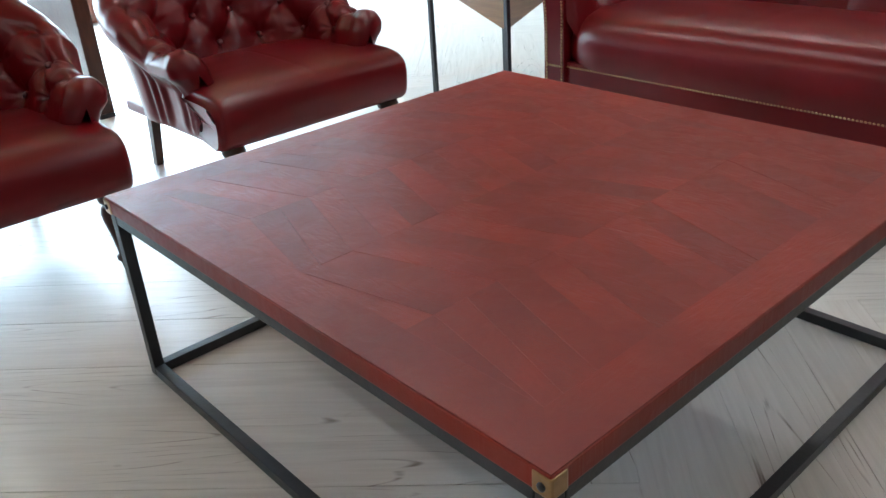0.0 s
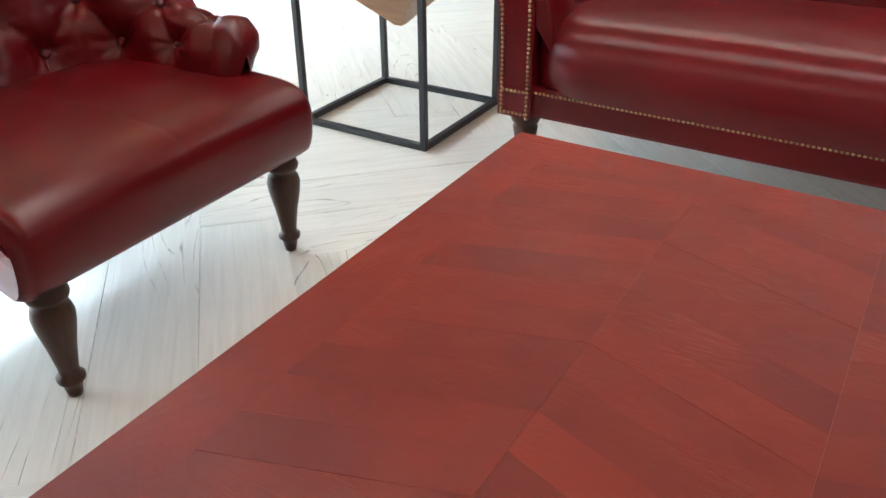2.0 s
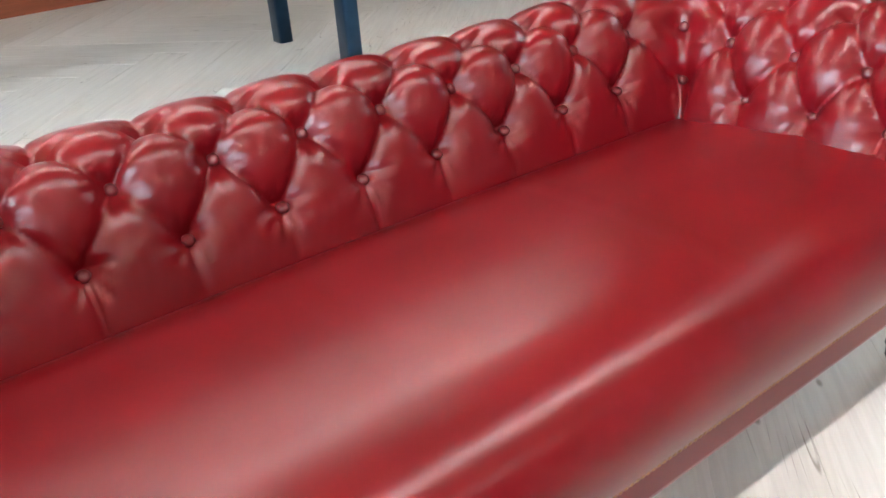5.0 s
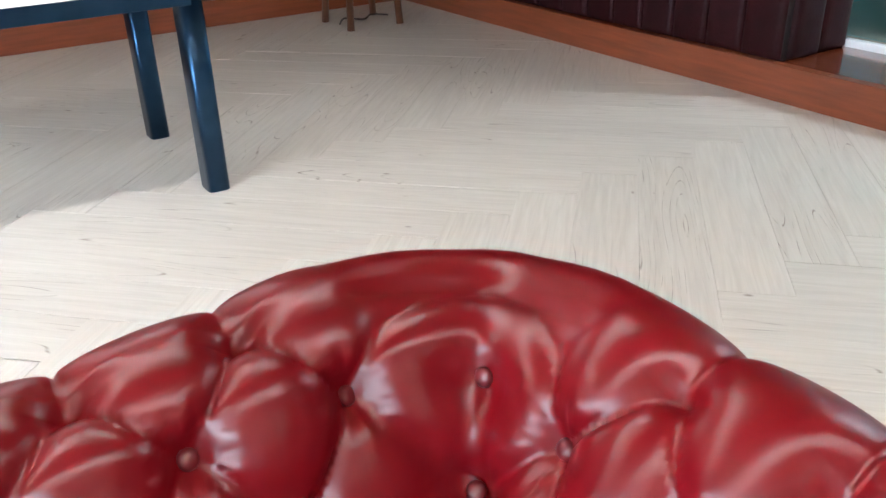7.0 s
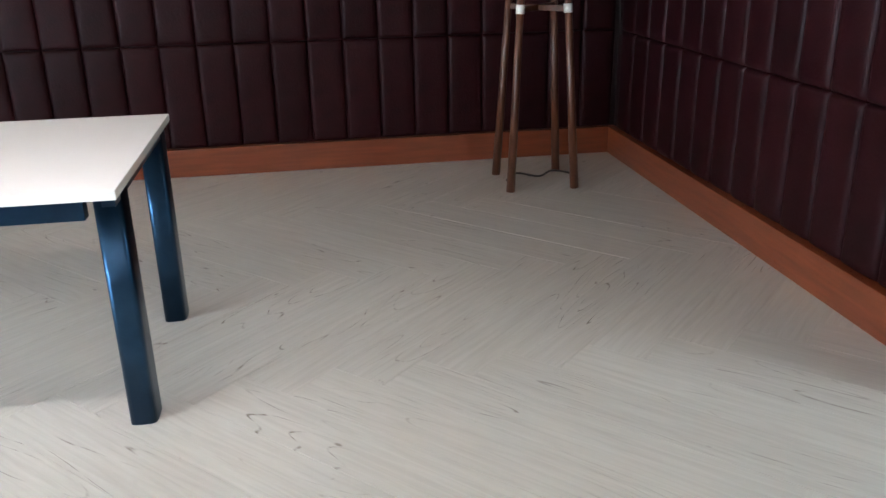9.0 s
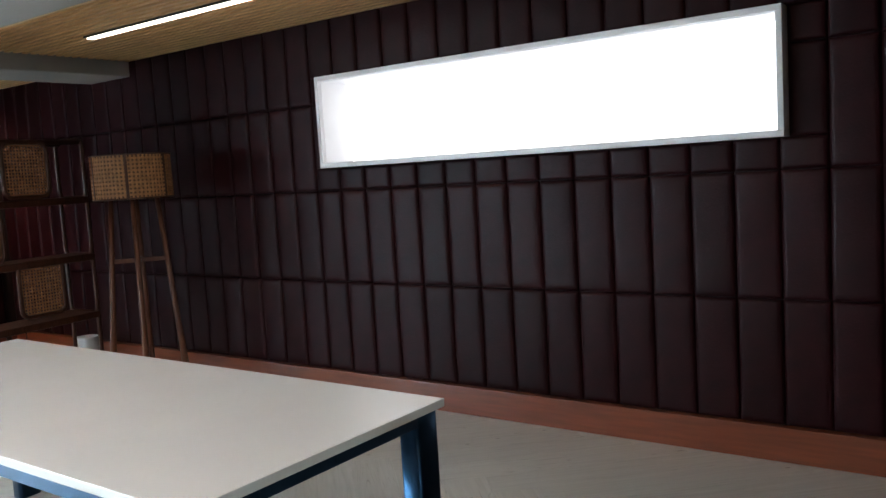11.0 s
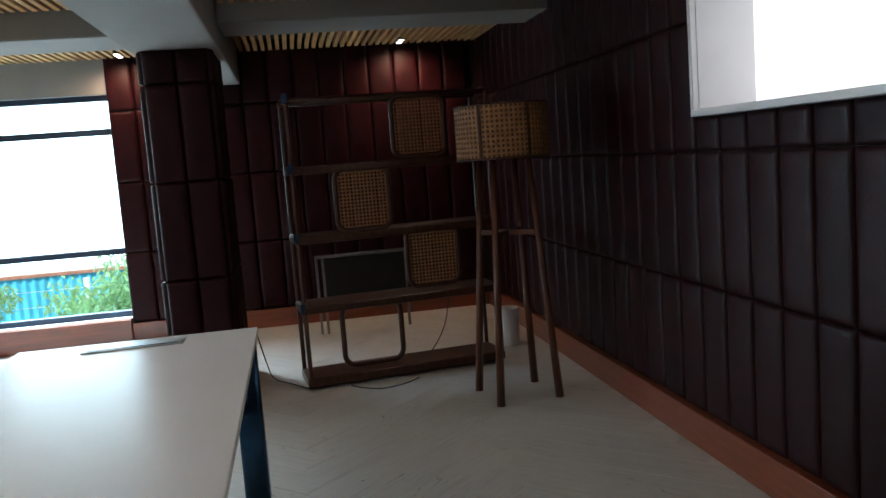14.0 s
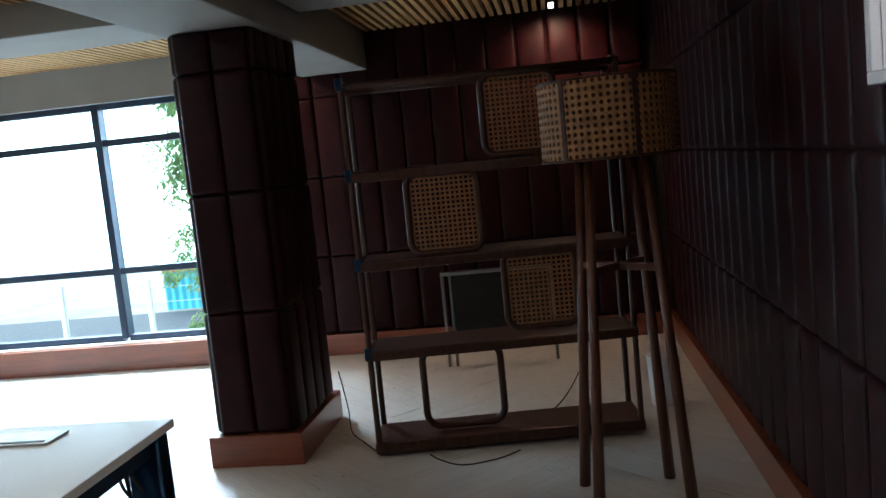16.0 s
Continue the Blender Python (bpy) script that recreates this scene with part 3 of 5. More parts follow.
# ---- furniture ----
def tufted(path, prof_a, prof_b, blend, s, rows, depth, name, nu=0.006, corner=None, cap=0.0, swell=0.0, smooth_from=0.80, rise=0.0):
    """Deep-buttoned upholstery: a profile (outward, up) swept along a path of (x, y, nx, ny, length);
    buttons sit on staggered rows of pitch s."""
    total = path[-1][4]
    nU = int(total / nu)
    nV = 110
    cum = np.array([p[4] for p in path])
    cols = [np.interp(np.linspace(0, total, nU + 1), cum, [p[k] for p in path]) for k in range(4)]

    def resample(pr):
        pr = np.array(pr, float)
        d = np.r_[0, np.cumsum(np.hypot(*np.diff(pr, axis=0).T))]
        t = np.linspace(0, d[-1], nV + 1)
        x, z = np.interp(t, d, pr[:, 0]), np.interp(t, d, pr[:, 1])
        k = np.array([1, 2, 3, 2, 1]) / 9.0
        xs = np.convolve(np.pad(x, 2, mode="edge"), k, "valid")
        zs = np.convolve(np.pad(z, 2, mode="edge"), k, "valid")
        return xs, zs, t

    xa, za, ta = resample(prof_a)
    xb, zb, tb = resample(prof_b)
    co = np.zeros((nU + 1, nV + 1, 3))
    buttons = []
    r0, r1 = rows
    for i in range(nU + 1):
        u = total * i / nU
        w = blend(u / total)
        o, z, t = xa * (1 - w) + xb * w, za * (1 - w) + zb * w, ta * (1 - w) + tb * w
        if corner and rise:
            z = z + rise * math.exp(-((abs(u - total / 2) - corner[0]) / 0.30) ** 2) * np.clip((z - 0.5) / 0.2, 0, 1)
        ease = min(1.0, min(u, total - u) / 0.16)
        bulge = 1 + swell * ease * ease * (3 - 2 * ease) * (1 - w)
        if corner:
            bulge += 0.19 * w * math.exp(-((abs(u - total / 2) - corner[0]) / 0.24) ** 2)
        o = np.where(o > 0.04, 0.04 + (o - 0.04) * bulge, o)
        tx, tz = np.gradient(o), np.gradient(z)
        ln = np.hypot(tx, tz) + 1e-9
        no, nz = -tz / ln, tx / ln          # points to the inner and upper side
        uu = (u - total / 2) / s
        if corner:
            # a button column stands in each corner; the arm has its own pitch
            dist, count, arm_pitch = corner
            far = abs(u - total / 2)
            uu = math.copysign(count * far / dist if far < dist else count + (far - dist) / arm_pitch, u - total / 2)
        v = np.clip((t - r0) / (r1 - r0), -3, 3)
        mid = np.abs(np.sin(np.pi * (uu + v) / 2) * np.sin(np.pi * (uu - v) / 2)) ** 0.42
        up = 0.40 + 0.60 * np.abs(np.sin(np.pi * uu / 2)) ** 0.36
        low = np.abs(np.sin(np.pi * uu / 2)) ** 0.36
        hgt = np.where(v > 2, up, np.where(v < 0, 0.55 + 0.45 * low, mid))
        # soft dimples at the buttons
        du0 = (uu + 1) % 2 - 1
        du1 = uu % 2 - 1
        g = sum(np.exp(-((du * s) ** 2 + (t - rr) ** 2) / 0.0009) for du, rr in ((du0, r0), (du1, r1), (du0, 2 * r1 - r0)))
        fade = np.clip((t[-1] * smooth_from - t) / 0.10, 0, 1) * np.clip(t / 0.05 + 0.35, 0, 1)
        wr = 0.0004 * np.sin(uu * 23 + 3 * np.sin(t * 40)) * np.exp(-np.minimum(np.abs(v), np.abs(v - 1)) * 3)
        end = min(1.0, max(0.0, min(u, total - u) / 0.07))
        if corner:
            fold = math.exp(-(far - dist) ** 2 / 0.00020) * np.clip(v + 0.6, 0.15, 1)
            hgt = hgt * (1 - 0.75 * fold) + 0.10 * fold
            near_r1 = np.exp(-((far - dist) ** 2 + (t - r1) ** 2) / 0.0008)
        fan = sum(np.exp(-(np.abs(np.hypot(du * s, t - rr) - 0.030) / 0.020) ** 2) * np.cos(9 * np.arctan2(t - rr, du * s + 1e-6) + 1.5 * np.sin(uu * 2.3)) for du, rr in ((du0, r0), (du1, r1)))
        if corner:
            g = g + near_r1
        folds = 0.004 * np.sin(u * 95 + 2.2 * np.sin(u * 31)) * np.clip((t - t[-1] * 0.62) / 0.05, 0, 1) * np.clip((t[-1] - t) / 0.03, 0, 1) if smooth_from < 0.7 else 0.0
        disp = folds + (depth * (hgt - 0.8) - 0.019 * g + 0.0032 * fan + wr) * fade * end
        o2, z2 = o + no * disp, z + nz * disp
        co[i, :, 0] = cols[0][i] + cols[2][i] * o2
        co[i, :, 1] = cols[1][i] + cols[3][i] * o2
        co[i, :, 2] = z2
    spots = []
    for row, off in ((r0, 0), (r1, 1), (2 * r1 - r0, 0)):
        for k in range(-40, 40):
            q = 2 * k + off
            u = q * s
            if corner:
                dist, count, arm_pitch = corner
                u = math.copysign(abs(q) * dist / count if abs(q) <= count else dist + (abs(q) - count) * arm_pitch, q)
            if row <= r1:
                spots.append((row, total / 2 + u))
    if corner:
        spots += [(r1, total / 2 - corner[0]), (r1, total / 2 + corner[0])]
    for row, u in spots:
        if not 0.03 < u < total - 0.03:
            continue
        i = min(nU - 1, max(1, round(u / total * nU)))
        w = blend(u / total)
        t = ta * (1 - w) + tb * w
        j = int(np.argmin(np.abs(t - row)))
        p = Vector(co[i, j])
        n = (Vector(co[i + 1, j]) - Vector(co[i - 1, j])).cross(Vector(co[i, j + 1]) - Vector(co[i, j - 1])).normalized()
        buttons.append((p, n))
    if cap:
        # rounded ends that close over the arm's front
        def dome(ring, out):
            c = ring[: int(nV * 0.78)].mean(0)
            rows_ = []
            for q in range(1, 9):
                a = math.radians(90 * q / 8)
                rows_.append(c + (ring - c) * max(0.02, math.cos(a)) + np.array(out) * cap * math.sin(a))
            return np.array(rows_)
        a, b = dome(co[0], (0, -1, 0)), dome(co[-1], (0, -1, 0))
        co = np.concatenate([a[::-1], co, b])
        nU += 16
    idx = np.arange((nU + 1) * (nV + 1)).reshape(nU + 1, nV + 1)
    fs = np.stack([idx[:-1, :-1], idx[:-1, 1:], idx[1:, 1:], idx[1:, :-1]], -1).reshape(-1, 4)
    me = mesh_of(name, co.reshape(-1, 3).tolist(), fs.tolist(), M_RED, True)
    return me, buttons


BUTTON = mesh_of("button", *lathe([(0.0105, 0.0), (0.0115, 0.005), (0.009, 0.009), (0.0045, 0.0105)], 12), M_BUTTON, True)
STUD = [(0.0046, 0.0), (0.0038, 0.0024), (0.0016, 0.0036)]


def add_buttons(parent, buttons):
    mid = Vector((0, -0.1, 0.9))
    for p, n in buttons:
        if n.dot(mid - p) < 0:
            n = -n
        q = Vector((0, 0, 1)).rotation_difference(n)
        part_mesh("button", BUTTON, parent, at=Matrix.Translation(p + n * 0.001) @ q.to_matrix().to_4x4())


def studs(points, normal):
    """Nailhead trim: small brass domes along a run of points."""
    q = Vector((0, 0, 1)).rotation_difference(Vector(normal)).to_matrix()
    bv, bf = lathe(STUD, 6)
    out = []
    for p in points:
        out.append(([Vector(p) + q @ Vector(v) for v in bv], bf))
    return join(*out)


def run(points, step):
    """Even steps along a polyline."""
    P = np.array(points, float)
    d = np.r_[0, np.cumsum(np.linalg.norm(np.diff(P, axis=0), axis=1))]
    t = np.arange(0, d[-1], step)
    return [tuple(np.interp(t, d, P[:, k])[i] for k in range(3)) for i in range(len(t))]


def u_path(half, front, back, r):
    """Inner line of a sofa: up one arm, along the back, down the other arm."""
    pts = []

    def put(x, y, nx, ny):
        l = pts[-1][4] + math.hypot(x - pts[-1][0], y - pts[-1][1]) if pts else 0.0
        pts.append((x, y, nx, ny, l))

    for k in range(8):
        put(-half, front + (back - r - front) * k / 8, -1, 0)
    for k in range(9):
        a = radians(180 - 90 * k / 8)
        put(-half + r + r * math.cos(a), back - r + r * math.sin(a), math.cos(a), math.sin(a))
    for k in range(1, 16):
        put(-half + r + (2 * half - 2 * r) * k / 16, back, 0, 1)
    for k in range(9):
        a = radians(90 - 90 * k / 8)
        put(half - r + r * math.cos(a), back - r + r * math.sin(a), math.cos(a), math.sin(a))
    for k in range(1, 9):
        put(half, back - r + (front - back + r) * k / 8, 1, 0)
    return pts


def seat_mesh(x0, x1, prof, seams, name, crown=0.012, soft=0.04, wide=None, tuck=0.0):
    """A stuffed seat: a profile of (y, z) swept across, softer at its ends, with sewn seams."""
    nU = 90
    P = np.array(prof, float)
    d = np.r_[0, np.cumsum(np.hypot(*np.diff(P, axis=0).T))]
    t = np.linspace(0, d[-1], 46)
    y, z = np.interp(t, d, P[:, 0]), np.interp(t, d, P[:, 1])
    k = np.array([1, 2, 3, 2, 1]) / 9.0
    y2, z2 = np.convolve(np.pad(y, 2, mode="edge"), k, "valid"), np.convolve(np.pad(z, 2, mode="edge"), k, "valid")
    y2[0], z2[0], y2[-1], z2[-1] = y[0], z[0], y[-1], z[-1]
    yc, zc = y2.mean(), z2.min()
    vs = []
    for i in range(nU + 1):
        a = i / nU
        x = x0 + (x1 - x0) * a
        e = min(a, 1 - a) * (x1 - x0)
        edge = 1 - math.sqrt(max(0, 1 - (1 - min(1, e / soft)) ** 2)) if e < soft else 0
        g = sum(math.exp(-((x - s) / 0.006) ** 2) for s in seams) * 0.0022
        c = crown * math.sin(math.pi * a)
        for yy, zz in zip(y2, z2):
            xx = x * wide(yy) if wide else x
            yy += tuck * max(0, 1 - e / 0.17) ** 2 * max(0, min(1, (-0.25 - yy) / 0.15))
            vs.append((xx, yy + (yc - yy) * 0.10 * edge, zz - (zz - zc) * 0.20 * edge + (c - g) * (zz - zc) / (z2.max() - zc)))
    n = len(y2)
    fs = [(i * n + j, (i + 1) * n + j, (i + 1) * n + j + 1, i * n + j + 1) for i in range(nU) for j in range(n - 1)]
    fs.append(tuple(reversed(range(n))))
    fs.append(tuple(range(nU * n, (nU + 1) * n)))
    return mesh_of(name, vs, fs, M_RED, True)


def panel_from(outline, y, thick, material, name):
    """An upright panel in the x-z plane."""
    n = len(outline)
    vs = [(x, y, z) for x, z in outline] + [(x, y - thick, z) for x, z in outline]
    fs = [tuple(range(n)), tuple(reversed(range(n, 2 * n)))]
    fs += [(i, n + i, n + (i + 1) % n, (i + 1) % n) for i in range(n)]
    return mesh_of(name, vs, fs, material)


TURNED = [(0.013, 0.0), (0.015, 0.010), (0.018, 0.028), (0.025, 0.034), (0.026, 0.043), (0.018, 0.050), (0.019, 0.065), (0.026, 0.110), (0.036, 0.158), (0.038, 0.178), (0.034, 0.194), (0.024, 0.203), (0.035, 0.211), (0.038, 0.221), (0.034, 0.231), (0.034, 0.256)]
TAPER = [(0.017, 0.0), (0.020, 0.006), (0.021, 0.028), (0.025, 0.033), (0.024, 0.040), (0.018, 0.046), (0.020, 0.062), (0.028, 0.130), (0.033, 0.160), (0.029, 0.168), (0.037, 0.176), (0.041, 0.188), (0.038, 0.210)]

# sofa
def build_sofa():
    s = thing("sofa", pose(-3.71, -5.115, 0), "deep-buttoned oxblood leather sofa with brass nailhead trim", "sofa")
    half, front, back = 0.86, -0.40, 0.195
    arm = [(-0.055, 0.375), (-0.048, 0.45), (-0.025, 0.535), (0.004, 0.605), (0.040, 0.662), (0.080, 0.702), (0.118, 0.712), (0.160, 0.698), (0.190, 0.662), (0.191, 0.618), (0.168, 0.578), (0.130, 0.550), (0.100, 0.50), (0.088, 0.40), (0.082, 0.222)]
    bck = [(-0.02, 0.40), (-0.005, 0.46), (0.016, 0.54), (0.045, 0.62), (0.075, 0.674), (0.115, 0.695), (0.16, 0.702), (0.205, 0.689), (0.238, 0.660), (0.242, 0.625), (0.22, 0.595), (0.20, 0.55), (0.19, 0.40), (0.18, 0.222)]
    path = [(x, y, nx / max(abs(nx), abs(ny)) ** 0.6, ny / max(abs(nx), abs(ny)) ** 0.6, l) for x, y, nx, ny, l in u_path(half, front, back, 0.045)]
    path = [(x * (1 - 0.035 * (y - front) / (back - front)), y, nx, ny, l) for x, y, nx, ny, l in path]
    bend = half - 0.045 + 0.045 * math.pi / 4
    me, btn = tufted(path, arm, bck, lambda q: 1 / (1 + math.exp((abs(q - 0.5) * path[-1][4] - bend) / 0.028)), bend / 10, (0.138, 0.254), 0.030, "tufted_back", corner=(bend, 10, 0.0755), cap=0.026, swell=0.22, rise=0.012)
    body = part_mesh("tufted_back", me, s, "deep-buttoned rolled back and arms")
    add_buttons(body, btn)
    prof = [(-0.417, 0.281), (-0.428, 0.300), (-0.440, 0.345), (-0.435, 0.395), (-0.415, 0.435), (-0.37, 0.462), (-0.28, 0.474), (-0.1, 0.474), (0.06, 0.460), (0.19, 0.440), (0.23, 0.39)]
    part_mesh("seat", seat_mesh(-half - 0.01, half + 0.01, prof, (-0.235, 0.285), "seat", soft=0.05, tuck=0.05), s, "plump seat with two sewn seams")
    part("rail", box_bm(-half - 0.075, -0.418, 0.222, half + 0.075, 0.34, 0.304, 0.012), M_RED, s)
    run_pts = run([(-half + 0.005, -0.419, 0.289), (half - 0.005, -0.419, 0.289)], 0.0112)
    part_mesh("nailhead_trim", mesh_of("nailhead_trim", *studs(run_pts, (0, -1, 0)), M_BRASS, True), s, "row of small brass nailheads")
    for sg in (-1, 1):
        outl = [(-0.008, 0.222), (-0.008, 0.46), (-0.004, 0.54), (0.008, 0.605), (0.032, 0.655), (0.070, 0.682), (0.112, 0.680), (0.140, 0.655), (0.142, 0.618), (0.122, 0.580), (0.098, 0.545), (0.086, 0.49), (0.082, 0.40), (0.082, 0.222)]
        ol = [(sg * (half + a), b) for a, b in outl]
        p = part_mesh("arm_front", panel_from(ol if sg < 0 else ol[::-1], front + 0.01, 0.042, M_RED, "arm_front"), s, "smooth scrolled arm front")
        inner = run([(sg * (half + a + 0.010), front - 0.032, b) for a, b in outl[:6]], 0.0112)
        outer = run([(sg * (half + a - 0.010 if a > 0.07 else half + a + 0.01), front - 0.032, b - (0.008 if 5 <= k <= 7 else 0)) for k, (a, b) in enumerate(outl) if k >= 5], 0.0112)
        foot = run([(sg * (half + 0.006), front - 0.032, 0.231), (sg * (half + 0.075), front - 0.032, 0.231)], 0.0112) + run([(sg * (half + 0.012), front - 0.032, 0.289), (sg * (half + 0.070), front - 0.032, 0.289)], 0.0112)
        part_mesh("nailhead_trim", mesh_of("nailhead_trim", *studs(inner + outer + foot, (0, -1, 0)), M_BRASS, True), p)
    leg = mesh_of("leg", *lathe([(r, z * 1.10) for r, z in TAPER], 18), M_WALNUT, True)
    for x, y in ((-0.892, -0.368), (0.920, -0.350), (-0.86, 0.30), (0.86, 0.30)):
        part_mesh("leg", leg, s, at=pose(x, y, 0))
    return s


build_sofa()


def build_chair(m):
    c = thing("armchair", m, "deep-buttoned oxblood leather armchair with turned wooden legs", "armchair", "armchairs by the coffee table")
    half, front, back = 0.258, -0.17, 0.23
    arm = [(-0.005, 0.33), (0.0, 0.37), (0.006, 0.41), (0.018, 0.46), (0.045, 0.505), (0.085, 0.525), (0.125, 0.515), (0.15, 0.48), (0.145, 0.445), (0.12, 0.42), (0.102, 0.39), (0.096, 0.33), (0.094, 0.252)]
    bck = [(-0.01, 0.30), (0.0, 0.38), (0.02, 0.50), (0.05, 0.62), (0.085, 0.70), (0.13, 0.75), (0.18, 0.76), (0.225, 0.74), (0.25, 0.69), (0.245, 0.64), (0.21, 0.60), (0.18, 0.45), (0.15, 0.252)]
    path = u_path(half, front, back, 0.16)
    me, btn = tufted(path, arm, bck, lambda q: min(1, max(0, (0.5 - abs(q - 0.5) - 0.12) / 0.22)) ** 1.2, 0.075, (0.13, 0.24), 0.021, "tufted_back", cap=0.045, smooth_from=0.58)
    body = part_mesh("tufted_back", me, c, "deep-buttoned back and rolled arms")
    add_buttons(body, btn)
    prof = [(-0.335, 0.240), (-0.356, 0.246), (-0.366, 0.30), (-0.369, 0.360), (-0.360, 0.385), (-0.30, 0.400), (-0.2, 0.392), (0.0, 0.395), (0.15, 0.388), (0.25, 0.37), (0.26, 0.22), (0.2, 0.2)]
    top = [(-0.335, 0.397), (-0.29, 0.405), (-0.1, 0.412), (0.05, 0.412), (0.15, 0.402), (0.25, 0.38), (0.26, 0.27)]
    ears = lambda y: 1.0 if y < -0.15 else 0.80 if y > -0.11 else 1.0 - 0.20 * (y + 0.15) / 0.04
    part_mesh("seat", seat_mesh(-0.364, 0.364, prof[:5] + top, (0.0,), "seat", 0.010, 0.024, ears), c, "deep stuffed seat with a centre seam")
    part("frame", box_bm(-0.342, -0.33, 0.236, 0.342, 0.385, 0.272, 0.01), M_RED, c)
    leg = mesh_of("leg", *lathe(TURNED, 18), M_WALNUT, True)
    for x in (-0.304, 0.304):
        part_mesh("leg", leg, c, "turned dark wooden leg", at=pose(x, -0.302, 0))
    for x in (-0.265, 0.265):
        v = [(-0.018, -0.018, 0.24), (0.018, -0.018, 0.24), (0.018, 0.018, 0.24), (-0.018, 0.018, 0.24), (-0.014, 0.040, 0), (0.014, 0.040, 0), (0.014, 0.068, 0), (-0.014, 0.068, 0)]
        f = [(0, 1, 2, 3), (7, 6, 5, 4), (0, 4, 5, 1), (1, 5, 6, 2), (2, 6, 7, 3), (3, 7, 4, 0)]
        part_mesh("leg", mesh_of("back_leg", v, f, M_WALNUT), c, "plain square back leg", at=pose(x, 0.35, 0))
    return c


chair = build_chair(pose(-5.228, -6.366, 0, 0, 0, 90))
copy_thing(chair, pose(-5.175, -7.385, 0, 0, 0, 90))


# coffee table
def build_coffee_table():
    x0, x1, y0, y1, zt = -4.325, -3.125, -7.274, -6.092, 0.435
    t = thing("coffee_table", pose((x0 + x1) / 2, (y0 + y1) / 2, 0), "square coffee table topped with red-brown leather strips", "coffee table")
    w, d = (x1 - x0) / 2, (y1 - y0) / 2
    part("tabletop", box_bm(-w, -d, zt - 0.034, w, d, zt - 0.0012, 0.003), M_RED_T, t, "leather-wrapped board")
    b = 0.085
    # border strips with mitred corners
    for k in range(4):
        hw, hd = (w, d) if k % 2 == 0 else (d, w)
        v = [(-hw + 0.001, -hd + 0.001), (hw - 0.001, -hd + 0.001), (hw - b, -hd + b), (-hw + b, -hd + b)]
        vs = [(x, y, zt - 0.004) for x, y in v] + [(x * 0.998, y * 0.998, zt) for x, y in v]
        f = [(4, 5, 6, 7), (0, 1, 5, 4), (1, 2, 6, 5), (2, 3, 7, 6), (3, 0, 4, 7)]
        part_mesh("leather_strip", mesh_of("leather_border", vs, f, M_RED_T), t, at=pose(0, 0, 0, 0, 0, 90 * k))
    # chevron strips in columns
    n = 4
    cw = 2 * (w - b) / n
    pitch, rise = 0.066, 0.085
    lim = d - b
    for i in range(n):
        xa = -w + b + i * cw
        sg = 1 if i % 2 == 0 else -1
        yk = -lim - 0.12
        while yk < lim + 0.12:
            ya = yk - sg * rise / 2
            yb = yk + sg * rise / 2
            q = [(xa, ya), (xa + cw, yb), (xa + cw, yb + pitch), (xa, ya + pitch)]
            q = [(x, min(lim, max(-lim, y))) for x, y in q]
            area = abs(sum(q[m][0] * q[(m + 1) % 4][1] - q[(m + 1) % 4][0] * q[m][1] for m in range(4))) / 2
            yk += pitch
            if area < 0.001:
                continue
            cx, cy = sum(p[0] for p in q) / 4, sum(p[1] for p in q) / 4
            top = [(cx + (x - cx) * 0.9985, cy + (y - cy) * 0.994) for x, y in q]
            h = zt - 0.0003 + 0.0006 * rng.random()
            vs = [(x, y, zt - 0.004) for x, y in q] + [(x, y, h) for x, y in top]
            f = [(4, 5, 6, 7), (0, 1, 5, 4), (1, 2, 6, 5), (2, 3, 7, 6), (3, 0, 4, 7)]
            part_mesh("leather_strip", mesh_of("leather_strip", vs, f, M_RED_T), t)
    r = 0.012
    for sx in (-1, 1):
        for sy in (-1, 1):
            x, y = sx * (w - 0.016), sy * (d - 0.016)
            part("leg", box_bm(x - r, y - r, 0, x + r, y + r, zt - 0.034, 0.002), M_BLACK, t)
            cap = box_bm(sx * (w + 0.002) - (0.03 if sx > 0 else 0), sy * (d + 0.002) - (0.03 if sy > 0 else 0), zt - 0.035, sx * (w + 0.002) + (0.03 if sx < 0 else 0), sy * (d + 0.002) + (0.03 if sy < 0 else 0), zt - 0.004, 0.004)
            c = part("corner_cap", cap, M_BRASS, t, "brass corner cap with screws")
            part_mesh("screw", mesh_of("screw", *lathe([(0.006, 0), (0.006, 0.003), (0.003, 0.004)], 8), M_BLACK, True), c, at=pose(sx * (w - 0.012), sy * (d + 0.0015), zt - 0.020, 90 if sy < 0 else -90, 0, 0))
    for sg in (-1, 1):
        part("foot_bar", box_bm(-w + 0.03, sg * (d - 0.016) - r, 0, w - 0.03, sg * (d - 0.016) + r, 2 * r, 0.002), M_BLACK, t)
        part("foot_bar", box_bm(sg * (w - 0.016) - r, -d + 0.03, 0, sg * (w - 0.016) + r, d - 0.03, 2 * r, 0.002), M_BLACK, t)
        part("top_bar", box_bm(-w + 0.03, sg * (d - 0.016) - r, zt - 0.058, w - 0.03, sg * (d - 0.016) + r, zt - 0.0345, 0.002), M_BLACK, t)
        part("top_bar", box_bm(sg * (w - 0.016) - r, -d + 0.03, zt - 0.058, sg * (w - 0.016) + r, d - 0.03, zt - 0.0345, 0.002), M_BLACK, t)


build_coffee_table()


